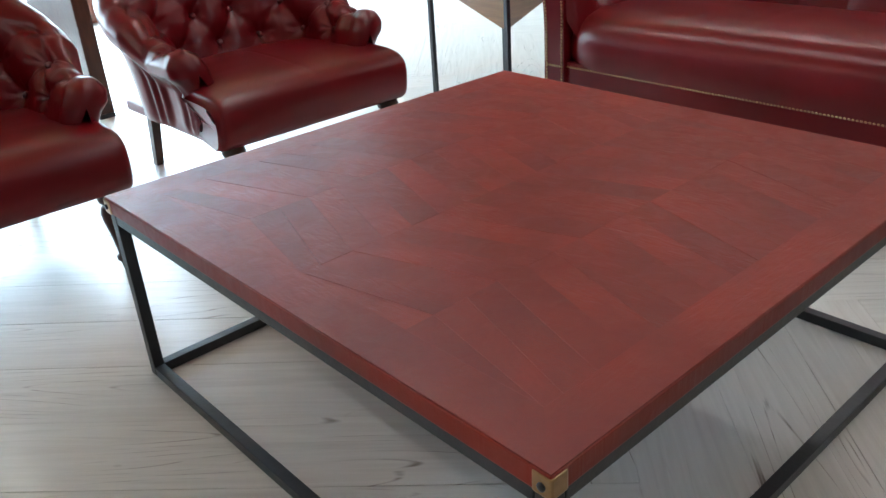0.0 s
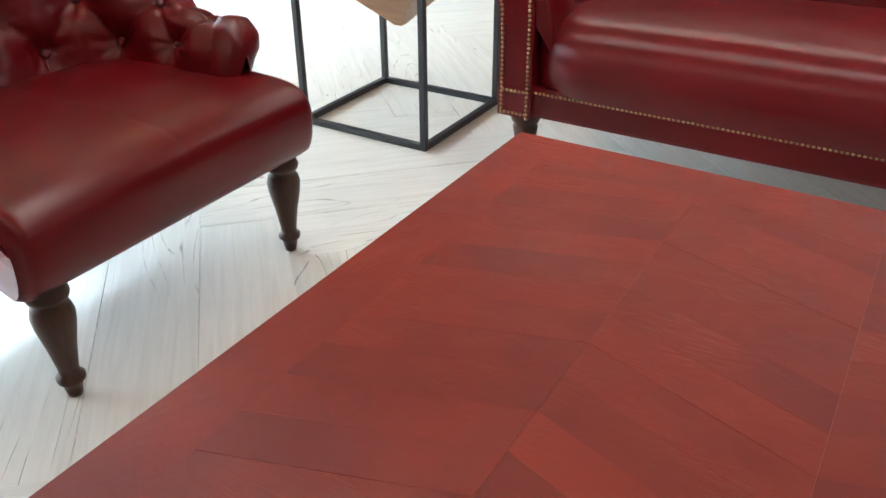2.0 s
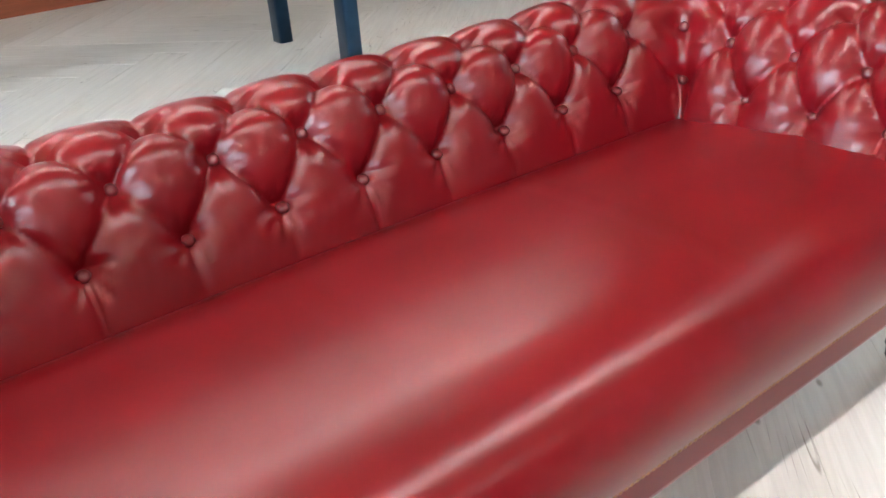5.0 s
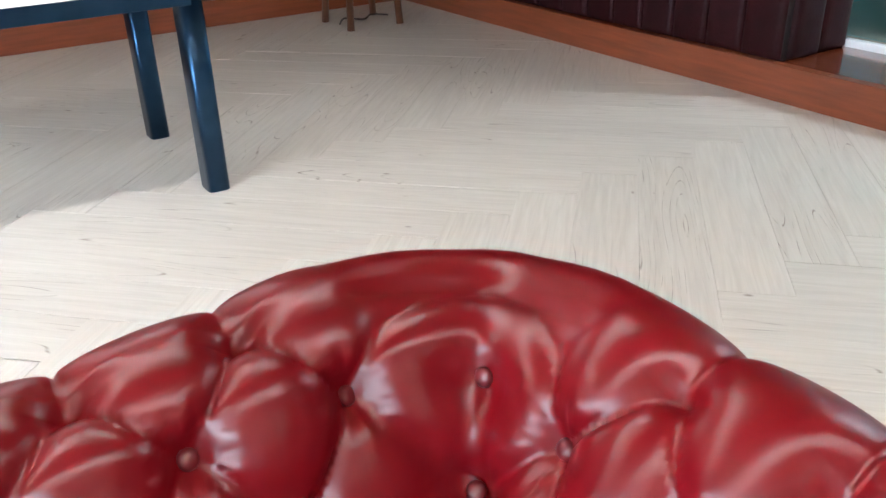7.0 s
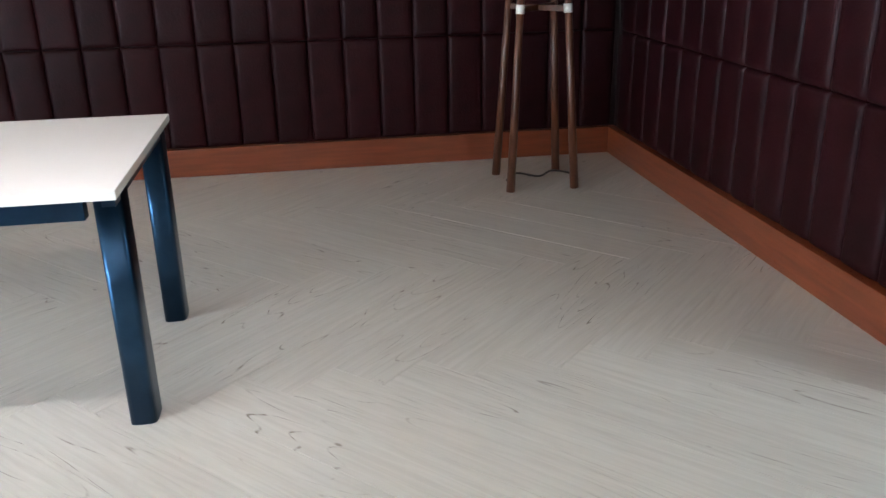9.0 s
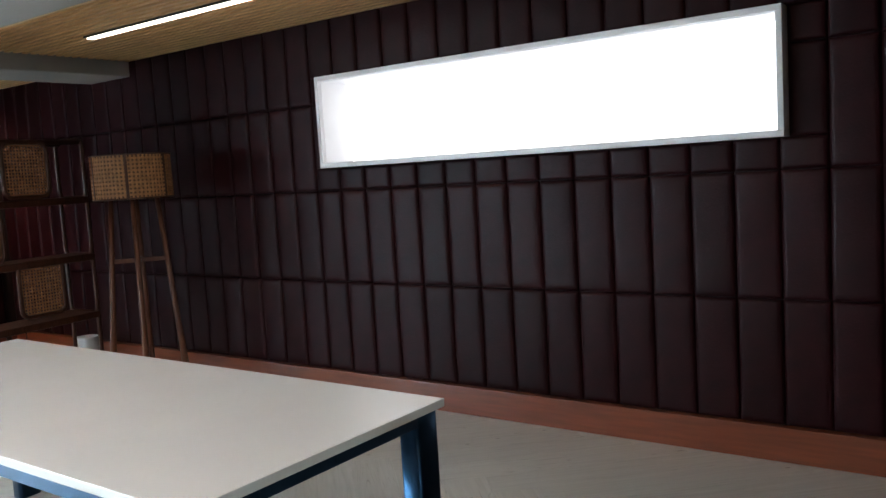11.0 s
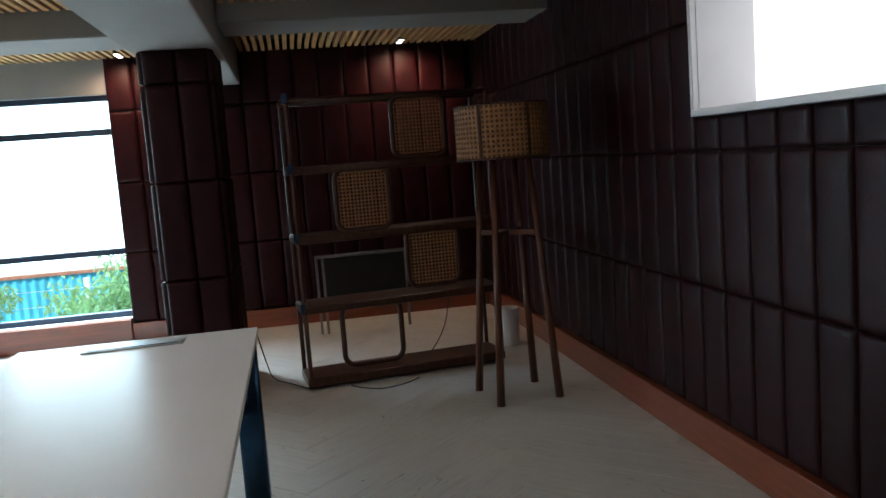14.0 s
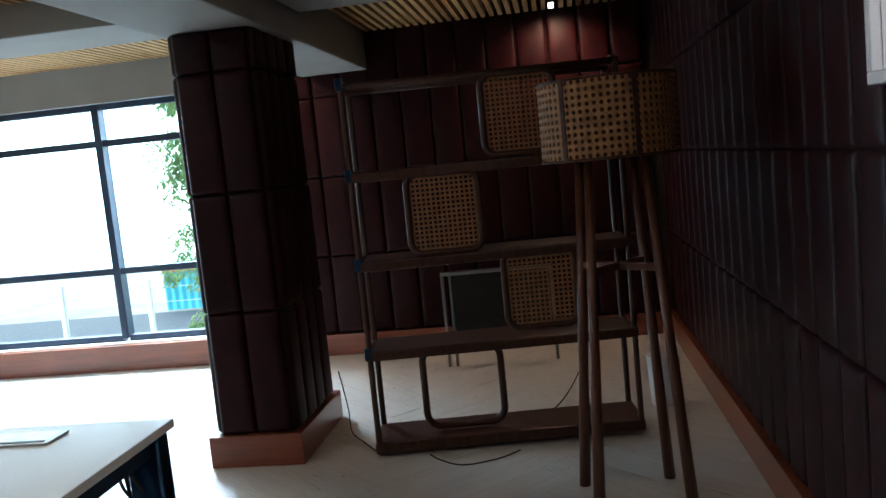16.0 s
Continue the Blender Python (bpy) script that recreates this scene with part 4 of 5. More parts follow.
def build_side_table():
    t = thing("side_table", pose(-5.184, -5.19, 0), "tall black steel-framed side table with a hanging wooden hopper", "side table")
    w, h, r = 0.233, 0.50, 0.0095
    part("tabletop", box_bm(-w, -w, h - 0.022, w, w, h, 0.003), M_BLACK, t, "thin black top")
    for sx in (-1, 1):
        for sy in (-1, 1):
            part("leg", box_bm(sx * (w - r) - r, sy * (w - r) - r, 0, sx * (w - r) + r, sy * (w - r) + r, h - 0.022, 0.0015), M_BLACK, t)
    for sg in (-1, 1):
        part("foot_bar", box_bm(-w + 2 * r, sg * (w - r) - r, 0, w - 2 * r, sg * (w - r) + r, 2 * r, 0.0015), M_BLACK, t)
        part("foot_bar", box_bm(sg * (w - r) - r, -w + 2 * r, 0, sg * (w - r) + r, w - 2 * r, 2 * r, 0.0015), M_BLACK, t)
    a = 0.20
    v = [(-a, -a, h - 0.022), (a, -a, h - 0.022), (a, a, h - 0.022), (-a, a, h - 0.022), (-0.012, -0.012, 0.29), (0.012, -0.012, 0.29), (0.012, 0.012, 0.29), (-0.012, 0.012, 0.29)]
    f = [(0, 1, 2, 3), (7, 6, 5, 4), (0, 4, 5, 1), (1, 5, 6, 2), (2, 6, 7, 3), (3, 7, 4, 0)]
    part_mesh("hopper", mesh_of("hopper", v, f, M_BOX), t, "brown wooden hopper tapering to a point")


build_side_table()


# white meeting table
def build_table():
    x0, x1, y0, y1, zt = -4.935, -2.367, -2.87, -1.915, 0.75
    t = thing("meeting_table", pose((x0 + x1) / 2, (y0 + y1) / 2, 0), "long white laminate meeting table on dark metal legs", "table")
    w, d = (x1 - x0) / 2, (y1 - y0) / 2
    part("tabletop", box_bm(-w, -d, zt - 0.026, w, d, zt, 0.003), M_WHITE, t, "white laminate top")
    for sy in (-1, 1):
        part("apron", box_bm(-w + 0.09, sy * (d - 0.055) - 0.02, zt - 0.085, w - 0.09, sy * (d - 0.055) + 0.02, zt - 0.026, 0.002), M_BLUEBLACK, t)
    for sx in (-1, 1):
        part("apron", box_bm(sx * (w - 0.04) - 0.018, -d + 0.08, zt - 0.066, sx * (w - 0.04) + 0.018, d - 0.08, zt - 0.026, 0.002), M_BLUEBLACK, t)
        for sy in (-1, 1):
            # flattened oval section
            out = []
            for k in range(24):
                a = 2 * math.pi * k / 24
                out.append((0.040 * math.copysign(abs(math.cos(a)) ** 0.42, math.cos(a)), 0.054 * math.copysign(abs(math.sin(a)) ** 0.42, math.sin(a))))
            cx, cy = sx * (w - 0.058), d - 0.064 if sy > 0 else -d + (0.190 if sx > 0 else 0.062)
            m = len(out)
            vs = [(cx + x, cy + y, 0) for x, y in out] + [(cx + x, cy + y, zt - 0.026) for x, y in out]
            fs = [tuple(range(m)), tuple(reversed(range(m, 2 * m)))] + [(k, m + k, m + (k + 1) % m, (k + 1) % m) for k in range(m)]
            part_mesh("leg", mesh_of("leg", vs, fs, M_BLUEBLACK, True), t, "rounded near-black metal leg tinted blue for reflected sky")
    fl = part("cable_flap", box_bm(-4.80 - (x0 + x1) / 2 - 0.055, -2.59 - (y0 + y1) / 2, zt + 0.0005, -4.80 - (x0 + x1) / 2 + 0.055, -2.20 - (y0 + y1) / 2, zt + 0.006, 0.002), M_STEEL, t, "brushed steel cable flap")
    part("slot", box_bm(-4.80 - (x0 + x1) / 2 + 0.03, -2.57 - (y0 + y1) / 2, zt + 0.0055, -4.80 - (x0 + x1) / 2 + 0.042, -2.22 - (y0 + y1) / 2, zt + 0.0075), M_BLACK, fl)


build_table()


def cane_grid(w, h, pitch, strip, r):
    """A flat cane panel in the x-z plane: strips both ways, and across."""
    out = []
    n, m = int(w / pitch), int(h / pitch)
    for i in range(n + 1):
        x = -w / 2 + w * i / n
        out.append(box_vf(x - strip / 2, -r, -h / 2, x + strip / 2, r, h / 2))
    for j in range(m + 1):
        z = -h / 2 + h * j / m
        out.append(box_vf(-w / 2, -1.6 * r, z - strip / 2, w / 2, 0.6 * r, z + strip / 2))
    return join(*out)


# floor lamps
def build_lamp(m, label):
    l = thing("floor_lamp", m, label, "floor lamp", "cane floor lamps")
    zs0, zs1, rs = 1.376, 1.668, 0.260
    for sx in (-1, 1):
        for sy in (-1, 1):
            leg = mesh_of("leg", *tube([(sx * 0.18, sy * 0.18, 0), (sx * 0.152, sy * 0.152, 0.5), (sx * 0.105, sy * 0.105, zs0 + 0.02)], 0.024, 12, r2=0.017), M_LEG, True)
            part_mesh("leg", leg, l, "round tapered dark wooden leg")
    for a in (45, 135):
        part("stretcher", box_bm(-0.175, -0.010, 0.935, 0.175, 0.010, 0.965, 0.004), M_LEG, l, at=pose(0, 0, 0, 0, 0, a))
    part_mesh("shade_plate", mesh_of("shade_plate", *lathe([(0.245, zs0 + 0.012), (0.245, zs0 + 0.020)], 48), M_CANE_IN), l)
    out = []
    nv = 62
    for k in range(nv):
        a = 2 * math.pi * k / nv
        da = 0.0052 / rs
        ring = [(math.cos(a + s * da) * rr, math.sin(a + s * da) * rr) for rr in (rs - 0.0015, rs + 0.0015) for s in (-1, 1)]
        v = [(x, y, z) for z in (zs0, zs1) for x, y in ring]
        out.append((v, [(0, 1, 5, 4), (2, 6, 7, 3), (0, 4, 6, 2), (1, 3, 7, 5)]))
    nh = 11
    for j in range(nh + 1):
        z = zs0 + (zs1 - zs0) * j / nh
        hh = 0.005
        n = 62
        v = []
        for rr, zz in ((rs + 0.0025, z - hh), (rs + 0.0025, z + hh), (rs - 0.0005, z + hh), (rs - 0.0005, z - hh)):
            v += [(rr * math.cos(2 * math.pi * k / n), rr * math.sin(2 * math.pi * k / n), zz) for k in range(n)]
        f = [(q * n + k, q * n + (k + 1) % n, ((q + 1) % 4) * n + (k + 1) % n, ((q + 1) % 4) * n + k) for q in range(4) for k in range(n)]
        out.append((v, f))
    for k in range(nv):      # diagonal canes, both ways
        for sg in (-1, 1):
            pts = []
            for j in range(nh + 1):
                a = 2 * math.pi * (k + 0.5 + sg * j) / nv
                pts.append((rs * math.cos(a), rs * math.sin(a), zs0 + (zs1 - zs0) * j / nh))
            out.append(tube(pts, 0.0022, 4))
    part_mesh("cane_weave", mesh_of("cane_weave", *join(*out), M_CANE), l, "open-weave natural cane drum shade")
    for z in (zs0, zs1):
        part_mesh("rim", mesh_of("rim", *tube([(rs * math.cos(2 * math.pi * k / 48), rs * math.sin(2 * math.pi * k / 48), z) for k in range(48)], 0.006, 6, True), M_WALNUT, True), l)
    for k in range(6):
        a = radians(12 + 60 * k)
        part("batten", box_bm(-0.004, -0.010, zs0, 0.005, 0.010, zs1, 0.002), M_WALNUT, l, at=pose(rs * math.cos(a), rs * math.sin(a), 0, 0, 0, math.degrees(a)))
    v, f = lathe([(rs - 0.012, zs0 + 0.01), (rs - 0.012, zs1 - 0.01)], 48)
    part_mesh("lining", mesh_of("lining", v, f[:-2], M_CANE_IN, True), l, "dark fabric lining")
    return l


lamp = build_lamp(pose(-0.648, -0.527, 0), "floor lamp with a cane drum shade on four splayed wooden legs")
copy_thing(lamp, pose(-5.96, -0.525, 0, 0, 0, 7))
bands = thing("wrap", pose(-0.648, -0.527, 0), "white packing tape wrapped round two lamp legs", "tape")
for sx in (-1, 1):
    part_mesh("band", mesh_of("band", *tube([(sx * 0.128, -0.128, 0.93), (sx * 0.1255, -0.1255, 0.975)], 0.0235, 12), M_WHITE, True), bands)


# open shelf
def build_shelf():
    s = thing("shelf_unit", pose(-6.78, -1.085, 0, 0, 0, 97), "dark bentwood open shelving unit with square cane panels", "shelf")
    L, D = 0.665, 0.16      # half length along local x; local -y faces the room's east
    boards = (0.05, 0.515, 0.955, 1.385)
    for k, z in enumerate(boards):
        part("shelf_board", box_bm(-L, -D, z - 0.028, L, D, z + 0.022 if k else z + 0.03, 0.012), M_WALNUT, s)
    part_mesh("top_rail", mesh_of("top_rail", *tube([(-L, -D + 0.03, 1.81), (L, -D + 0.03, 1.81)], 0.019, 10), M_WALNUT, True), s)
    part_mesh("top_rail", mesh_of("top_rail", *tube([(-L, D - 0.03, 1.81), (L, D - 0.03, 1.81)], 0.019, 10), M_WALNUT, True), s)
    levels = [(0.03, 0.53), (0.52, 0.97), (0.96, 1.40), (1.39, 1.83)]
    for sx in (-1, 1):
        for z0, z1 in levels:
            pts = [(sx * (L - 0.02), a, (z0 + z1) / 2 + b) for a, b in loop_points(2 * D - 0.02, z1 - z0, 0.06)]
            part_mesh("end_loop", mesh_of("end_loop", *tube(pts, 0.015, 8, True), M_WALNUT, True), s, "rounded bentwood end loop")
        for z in (0.525, 0.965, 1.395, 1.825):
            if sx < 0:
                part("bracket", box_bm(-L - 0.004, -D + 0.0, z - 0.03, -L + 0.03, -D + 0.035, z + 0.03, 0.004), M_BLUEBLACK, s, "small metal clamp")
    pts = [(a, -0.05, 0.305 + b) for a, b in loop_points(0.39, 0.40, 0.07)]
    part_mesh("centre_loop", mesh_of("centre_loop", *tube(pts, 0.018, 8, True), M_WALNUT, True), s, at=pose(-0.205, 0, 0))
    for x, z in ((0.18, 1.615), (-0.215, 1.18), (0.215, 0.775)):
        fr = part_mesh("cane_frame", mesh_of("cane_frame", *tube([(x + a, -D + 0.02, z + b) for a, b in loop_points(0.345, 0.38, 0.06)], 0.016, 8, True), M_WALNUT, True), s, "rounded dark wooden frame")
        part_mesh("cane_panel", mesh_of("cane_panel", *cane_grid(0.303, 0.338, 0.022, 0.009, 0.0016), M_CANE_DIM), fr, "woven natural cane", at=pose(x, -D + 0.02, z))
    return s


build_shelf()

# leaning black board on a steel stand behind the shelf
bd = thing("display_board", pose(-8.3, -1.2, 0, 0, 0, 92), "black board in a thin silver frame on slim legs", "board")
part("panel", box_bm(-0.31, -0.012, 0.24, 0.36, 0.012, 0.632, 0.002), M_DARK, bd)
for x in (-0.375, -0.322, 0.37):
    part("leg", box_bm(x - 0.010, -0.016, 0, x + 0.010, 0.016, 0.633, 0.003), M_STEEL_DIM, bd)
part("top_bar", box_bm(-0.385, -0.018, 0.635, 0.38, 0.018, 0.660, 0.003), M_STEEL_DIM, bd)
pot = thing("waste_bin", pose(-7.2, -0.25, 0), "small white perforated waste bin by the wall", "bin")
part_mesh("body", mesh_of("body", *lathe([(0.075, 0.0), (0.09, 0.27), (0.085, 0.27), (0.07, 0.01)], 20), M_WFRAME, True), pot)


# cables
def cable(pts, r, label):
    n = []
    P = [Vector(p) for p in pts]
    for i in range(len(P) - 1):
        a, b = P[max(0, i - 1)], P[min(len(P) - 1, i + 2)]
        for k in range(6):
            t = k / 6
            p0, p1, p2, p3 = a, P[i], P[i + 1], b
            n.append(0.5 * (2 * p1 + (p2 - p0) * t + (2 * p0 - 5 * p1 + 4 * p2 - p3) * t * t + (3 * p1 - p0 - 3 * p2 + p3) * t ** 3))
    n.append(P[-1])
    return tagged(new("cable", mesh_of("cable", *tube(n, r, 6), M_WIRE, True)), label, "cable")


cable([(-7.16, -2.05, 0.30), (-7.10, -2.0, 0.10), (-6.95, -1.95, 0.012), (-6.78, -1.84, 0.006), (-6.60, -1.72, 0.006)], 0.0038, "thin black cable trailing from the column over the floor")
cable([(-6.56, -1.46, 0.006), (-6.48, -1.40, 0.006), (-6.40, -1.28, 0.006), (-6.46, -1.12, 0.006), (-6.56, -1.02, 0.006)], 0.0038, "thin black cable lying on the floor before the shelf")
cable([(-7.00, -1.02, 0.006), (-7.15, -0.85, 0.02), (-7.28, -0.72, 0.15), (-7.36, -0.66, 0.30), (-7.38, -0.64, 0.46)], 0.0038, "thin black cable rising behind the shelf")
cable([(-0.80, -0.50, 0.006), (-0.72, -0.42, 0.02), (-0.60, -0.46, 0.006), (-0.50, -0.38, 0.012), (-0.40, -0.44, 0.006)], 0.006, "loose black lamp cable on the floor")
cable([(-4.87, -2.03, 0.70), (-4.89, -1.99, 0.56), (-4.87, -1.97, 0.50), (-4.84, -1.99, 0.57), (-4.82, -2.05, 0.69)], 0.006, "looped black cable hanging under the table end")
cable([(-4.85, -2.10, 0.69), (-4.88, -2.06, 0.60), (-4.83, -2.00, 0.53), (-4.79, -2.02, 0.60), (-4.84, -2.05, 0.63), (-4.88, -2.01, 0.55)], 0.005, "black cable coiled loosely under the table end")
plug = thing("plug", pose(-4.80, -2.0, 0.47), "black mains plug hanging from the table cable", "plug")
part_mesh("body", mesh_of("body", *lathe([(0.010, 0.05), (0.022, 0.035), (0.024, 0.01), (0.015, 0.0)], 10), M_WIRE, True), plug)
part_mesh("cord", mesh_of("cord", *tube([(0, 0, 0.045), (0.0, -0.01, 0.13), (-0.01, -0.03, 0.24)], 0.005, 6), M_WIRE, True), plug)

# timber panel leg of a desk near the windows
post = thing("desk_leg", pose(-6.70, -6.51, 0), "dark wooden slab leg standing on the pale floor", "desk leg")
part("slab", box_bm(-0.30, -0.035, 0.02, 0.30, 0.035, 0.72, 0.006), M_WALNUT, post)
part("foot", box_bm(-0.30, -0.035, 0.0, 0.30, 0.035, 0.0195, 0.003), M_BLACK, post)

# LED strips and wall spots
for lx, ly in LED:
    st = thing("ceiling_light", pose(lx, ly, 2.405), "slim recessed linear LED ceiling light", "ceiling light", "linear ceiling lights")
    part("diffuser", box_bm(-2.05, -0.022, 0.0, 2.05, 0.022, 0.006), M_LED, st)
    part("housing", box_bm(-2.07, -0.035, 0.0065, 2.07, 0.035, 0.04, 0.002), M_BLACK, st)
for sy in (-0.68, -3.0):
    sp = thing("spotlight", pose(-8.62, sy, 2.405), "short warm LED wall-washer under the ceiling", "spotlight", "wall washers")
    part("diffuser", box_bm(-0.10, -0.018, 0.0, 0.10, 0.018, 0.006), M_LED, sp)
    part("housing", box_bm(-0.11, -0.024, 0.0065, 0.11, 0.024, 0.035, 0.002), M_BLACK, sp)
    ob = new("wall_washer", bpy.data.lights.new("wall_washer", 'SPOT'))
    ob.data.energy, ob.data.color, ob.data.spot_size, ob.data.spot_blend, ob.data.shadow_soft_size = 32, (1.0, 0.64, 0.40), radians(150), 0.8, 0.03
    ob.matrix_world = look((-8.60, sy, 2.395), (-8.72, sy, 1.85))

# room behind the glass
cb = thing("cabinet", pose(1.95, -3.08, -0.01), "pale green cabinet in the room behind the glass", "cabinet")
part("body", box_bm(-0.35, -0.24, 0.06, 0.35, 0.24, 1.1, 0.01), M_MINT, cb)
part("plinth", box_bm(-0.33, -0.22, 0.0, 0.33, 0.22, 0.06), M_BLACK, cb)
# unseen fill lamp, added to brighten the room behind the glass
bl = new("room_fill", bpy.data.lights.new("room_fill", 'AREA'))
bl.data.shape, bl.data.size, bl.data.energy, bl.data.color = 'SQUARE', 1.0, 16, (1, 1, 0.97)
bl.matrix_world = look((1.7, -4.8, 2.5), (1.7, -4.8, 0))

# ---- outside the west windows, a storey below ----
GZ = -4.2
setting("ground", box_bm(-160, -120, GZ - 0.3, XW - 0.26, 100, GZ), M_GROUND, "dusty pale ground outside the windows", "ground")
setting("road", box_bm(-38, -120, GZ - 0.1, -29.5, 100, GZ + 0.006), M_ASPH, "dark asphalt road beyond the yard", "road")
fe = thing("metal_fence", pose(-38.6, -8, GZ), "blue corrugated metal fence beyond the road", "fence")
nn = 360
vs = []
for k in range(nn + 1):
    y = -11 + 22 * k / nn
    x = 0.05 * math.sin(k * math.pi / 3)
    vs += [(x, y, 0), (x, y, 1.75)]
part_mesh("sheet", mesh_of("sheet", vs, [(2 * k, 2 * k + 2, 2 * k + 3, 2 * k + 1) for k in range(nn)], M_BLUE), fe, "blue corrugated sheet")
part("cap_rail", box_bm(-0.12, -11, 1.75, 0.12, 11, 1.90, 0.02), M_ROOF, fe, "rust-red top rail")
M_HAZE = mat("bright_haze", (0.8, 0.8, 0.8), 1.0, emit=((0.90, 0.97, 1.0), 3.6))
setting("backdrop", box_bm(-62, -130, GZ, -61.5, 110, 42), M_HAZE, "glaring white sky and haze beyond the road", "sky")
fp = thing("fence", pose(-29, 0, GZ), "row of slim white posts with wires along the road", "fence")
for k in range(12):
    part("post", box_bm(-0.08, -34 + 3.2 * k, 0, 0.08, -33.84 + 3.2 * k, 2.6, 0.01), M_WALLOUT, fp)
for z in (1.8, 2.3):
    part_mesh("wire", mesh_of("wire", *tube([(0, -34, z), (0, 2, z)], 0.012, 5), M_WALLOUT), fp)


def leaf_crown(clumps, count, size, seed):
    """Many small bent leaves scattered in drooping clumps."""
    r = random.Random(seed)
    vs, fs = [], []
    for _ in range(count):
        c, rad = r.choice(clumps)
        d = Vector((r.gauss(0, 1), r.gauss(0, 1), r.gauss(0, 1)))
        d = d.normalized() * rad * r.random() ** 0.45
        p = Vector(c) + d
        a = r.uniform(0, 6.28)
        ln = size * r.uniform(0.6, 1.4)
        ax = Vector((math.cos(a), math.sin(a), -r.uniform(0.2, 1.6))).normalized()
        sd = ax.cross(Vector((r.gauss(0, 1), r.gauss(0, 1), r.gauss(0, 1)))).normalized() * ln * 0.16
        b = len(vs)
        vs += [p, p + ax * ln * 0.5 + sd, p + ax * ln + Vector((0, 0, -0.1 * ln)), p + ax * ln * 0.5 - sd]
        fs.append((b, b + 1, b + 2, b + 3))
    return vs, fs


def build_tree(x, y, top, low, width, count, seed, label):
    """A slender tree whose drooping crown reaches from low to top."""
    r = random.Random(seed)
    t = thing("tree", pose(x, y, GZ), label, "tree", "trees outside")
    h, b = top - GZ, low - GZ
    wood = [tube([(0, 0, 0), (0.06, 0.03, h * 0.35), (0.0, 0.08, h * 0.7), (0.04, 0.0, h * 0.97)], 0.09, 8, r2=0.02)]
    clumps = []
    for k in range(34):
        f = r.random()
        z = b + (h - b) * f
        a = r.uniform(0, 6.28)
        ln = width * (0.9 - 0.5 * abs(f - 0.45)) * r.uniform(0.25, 1.5)
        e = (math.cos(a) * ln, math.sin(a) * ln, z)
        wood.append(tube([(0, 0.03, z - 0.12), (e[0] * 0.6, e[1] * 0.6, z + 0.06), e], 0.014, 5, r2=0.005))
        clumps.append(((e[0], e[1], z - 0.10 - 0.3 * ln), (0.26 + 0.30 * r.random()) * width))
        clumps.append(((e[0] * 0.6, e[1] * 0.6, z - 0.02), 0.33 * width))
    part_mesh("trunk", mesh_of("trunk", *join(*wood), M_BARK, True), t)
    part_mesh("crown", mesh_of("crown", *leaf_crown(clumps, count, 0.17 * width, seed), M_LEAF), t, "drooping narrow green leaves")


build_tree(-27.4, -11.7, 5.6, -3.6, 1.15, 9000, 3, "slender tree with drooping narrow green leaves")
for k, (x, y, z, r_) in enumerate(((-11.2, -3.35, 0.42, 0.55), (-11.5, -4.05, 0.15, 0.55), (-11.0, -3.75, 0.1, 0.42), (-11.6, -2.7, 0.4, 0.6), (-11.4, -4.7, -0.35, 0.5))):
    sb = thing("shrub", pose(x, y, GZ), "tall bushy green shrub growing outside the window", "shrub", "shrubs outside")
    cl = [((math.cos(q) * r_ * 0.6, math.sin(q) * r_ * 0.6, z - GZ - 0.25 + 0.2 * (q % 2)), r_ * 0.55) for q in range(7)]
    cl += [((0, 0, z - GZ - 0.9), r_ * 0.7)]
    part_mesh("crown", mesh_of("crown", *leaf_crown(cl, 1300, 0.10, 20 + k), M_LEAF), sb)
    part_mesh("stem", mesh_of("stem", *tube([(0, 0, 0), (0.05, 0, 2.0), (0.0, 0.03, z - GZ - 0.2)], 0.03, 6, r2=0.012), M_BARK), sb)

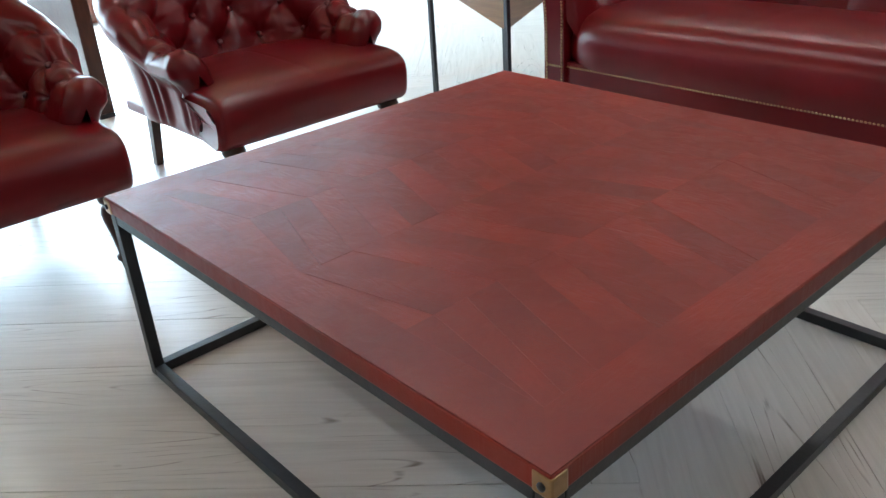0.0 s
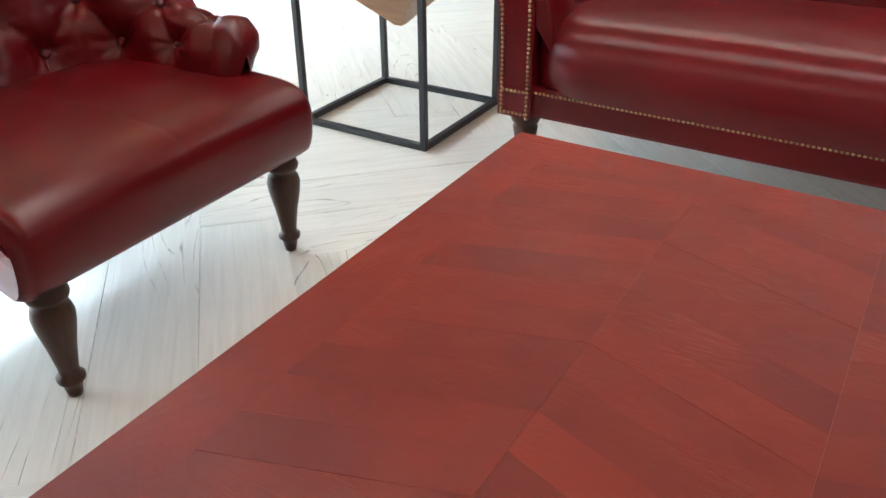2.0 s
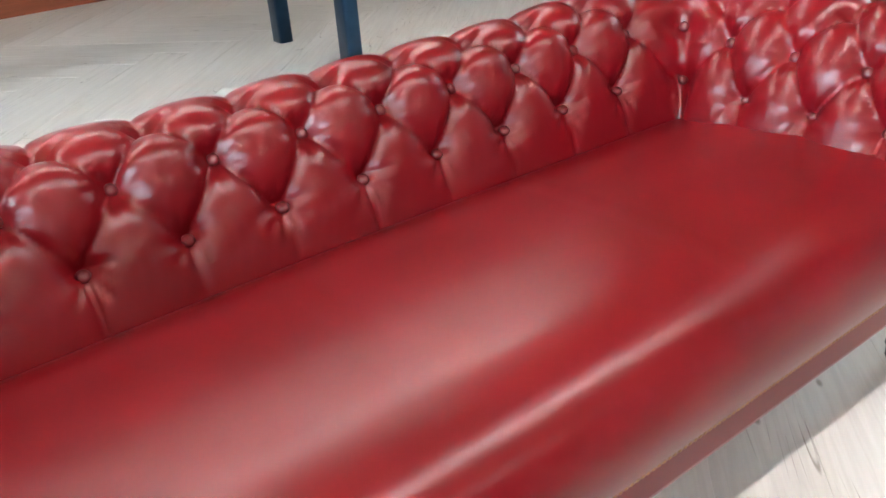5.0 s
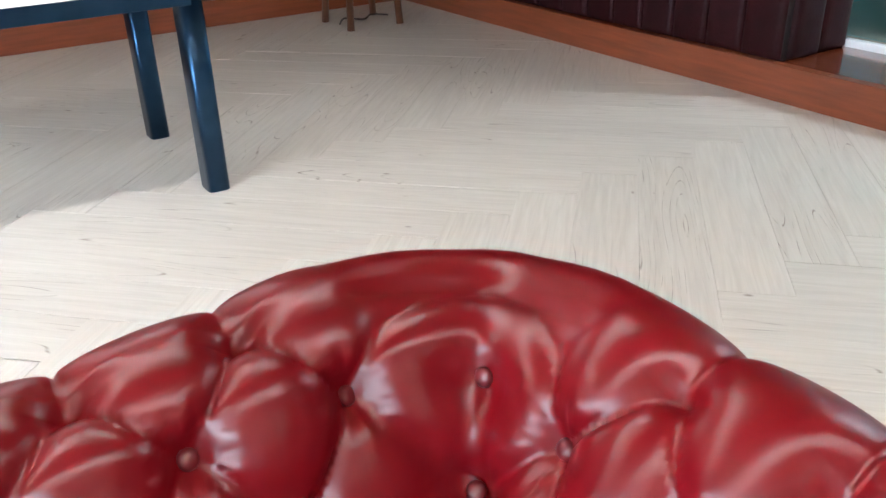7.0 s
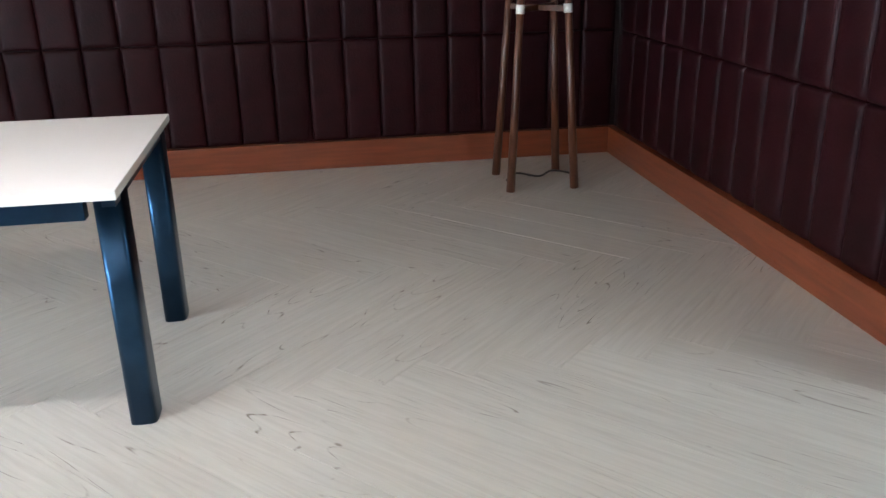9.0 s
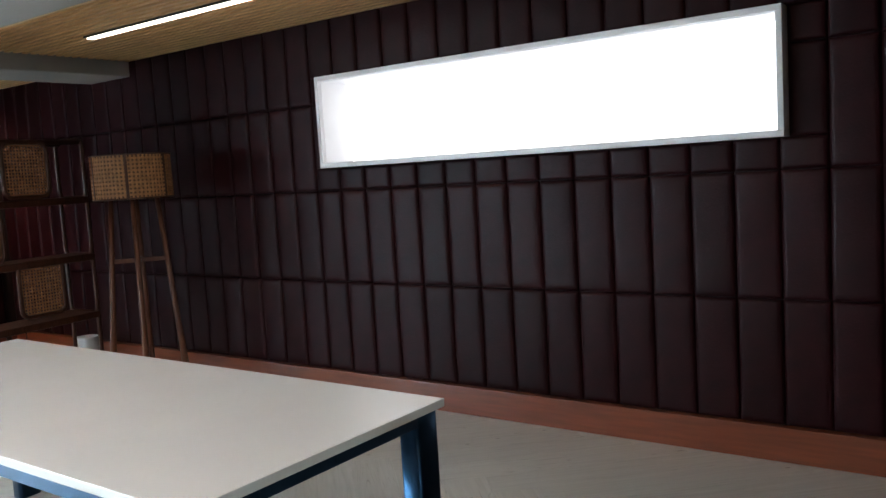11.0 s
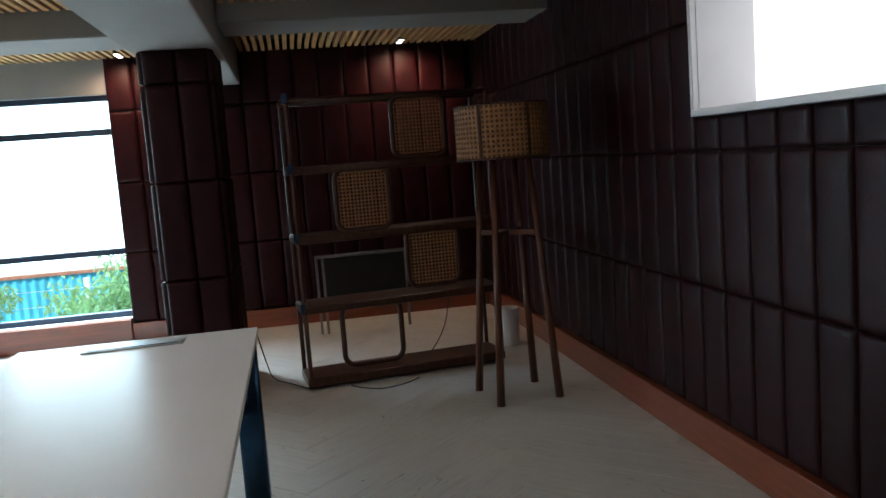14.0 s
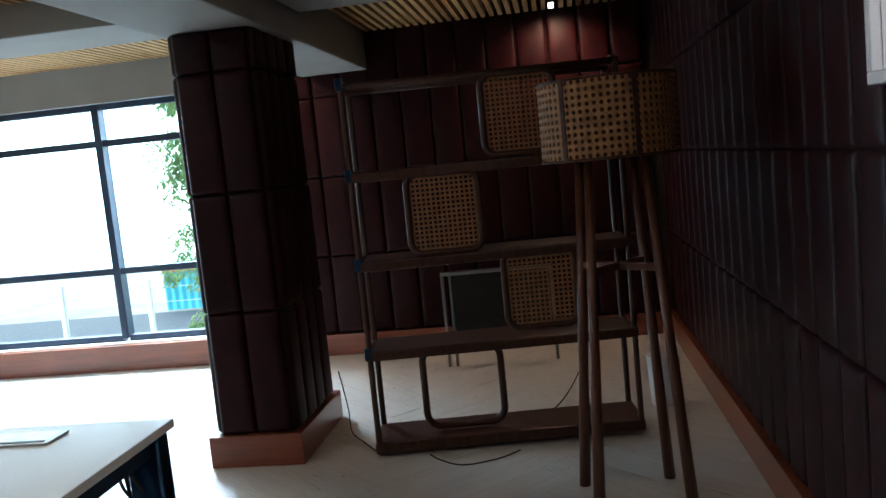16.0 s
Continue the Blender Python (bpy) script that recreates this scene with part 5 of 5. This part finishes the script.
# ---- floor planks ----
LEN, WID = 1.22, 0.204
FX, FY = -1.435, -4.37
near, far = [], []
c45 = math.sqrt(0.5)
for j in range(-8, 9):
    for k in range(-70, 71):
        for kind in (0, 1):
            # p runs at -45 degrees, q at +45 degrees
            if kind == 0:
                p0, q0 = k * WID + 2 * LEN * j, k * WID
                pc, qc, ang = p0 + LEN / 2, q0 + WID / 2, -45
            else:
                p0, q0 = (k - 1) * WID + 2 * LEN * j, k * WID
                pc, qc, ang = p0 + WID / 2, q0 + LEN / 2, 45
            x, y = FX + (pc + qc) * c45, FY + (qc - pc) * c45
            if not (XW + 0.30 < x < -0.05 and YS + 0.2 < y < -0.05):
                if XW - 0.4 < x < 0.4 and YS - 0.3 < y < 0.4:
                    far.append((x, y, ang))
                continue
            (near if x > -7.4 and y > -7.4 else far).append((x, y, ang))


def plank_vf(l, w):
    b = 0.0006
    v = [(-l / 2, -w / 2, -0.0014), (l / 2, -w / 2, -0.0014), (l / 2, w / 2, -0.0014), (-l / 2, w / 2, -0.0014),
         (-l / 2 + b, -w / 2 + b, 0), (l / 2 - b, -w / 2 + b, 0), (l / 2 - b, w / 2 - b, 0), (-l / 2 + b, w / 2 - b, 0)]
    f = [(4, 5, 6, 7), (0, 1, 5, 4), (1, 2, 6, 5), (2, 3, 7, 6), (3, 0, 4, 7)]
    return v, f


def with_uv(me, uv):
    lay = me.uv_layers.new(name="grain")
    lay.data.foreach_set("uv", [c for l in me.loops for c in uv[l.vertex_index]])
    return me


PV, PF = plank_vf(LEN - 0.0005, WID - 0.0005)
PLANK = with_uv(mesh_of("plank", PV, PF, M_PLANK), [(v[0], v[1]) for v in PV])
near.sort(key=lambda q: (q[0] + 3.2) ** 2 + (q[1] + 3.6) ** 2)
far += near[300:]
for x, y, ang in near[:300]:
    ob = new("plank", PLANK)
    ob.parent = floor
    ob.matrix_world = pose(x, y, rng.uniform(-0.0006, 0.0006), 0, 0, ang)
vs, fs, uvs = [], [], []
for x, y, ang in far:
    m = pose(x, y, rng.uniform(-0.0006, 0.0006), 0, 0, ang)
    b = len(vs)
    vs += [m @ Vector(v) for v in PV]
    uvs += [(v[0], v[1]) for v in PV]
    fs += [tuple(i + b for i in f) for f in PF]
far_me = with_uv(mesh_of("planks", vs, fs, M_PLANK), uvs)
bm = bmesh.new()
bm.from_mesh(far_me)
for co, no in (((XW - 0.1, 0, 0), (-1, 0, 0)), ((0.02, 0, 0), (1, 0, 0)), ((0, 0.03, 0), (0, 1, 0)), ((0, YS - 0.1, 0), (0, -1, 0))):
    bmesh.ops.bisect_plane(bm, geom=bm.verts[:] + bm.edges[:] + bm.faces[:], plane_co=co, plane_no=no, clear_outer=True)
bm.to_mesh(far_me)
bm.free()
rest = new("planks", far_me)
rest.parent = floor
tagged(rest, "pale herringbone planks", kind="stuff")
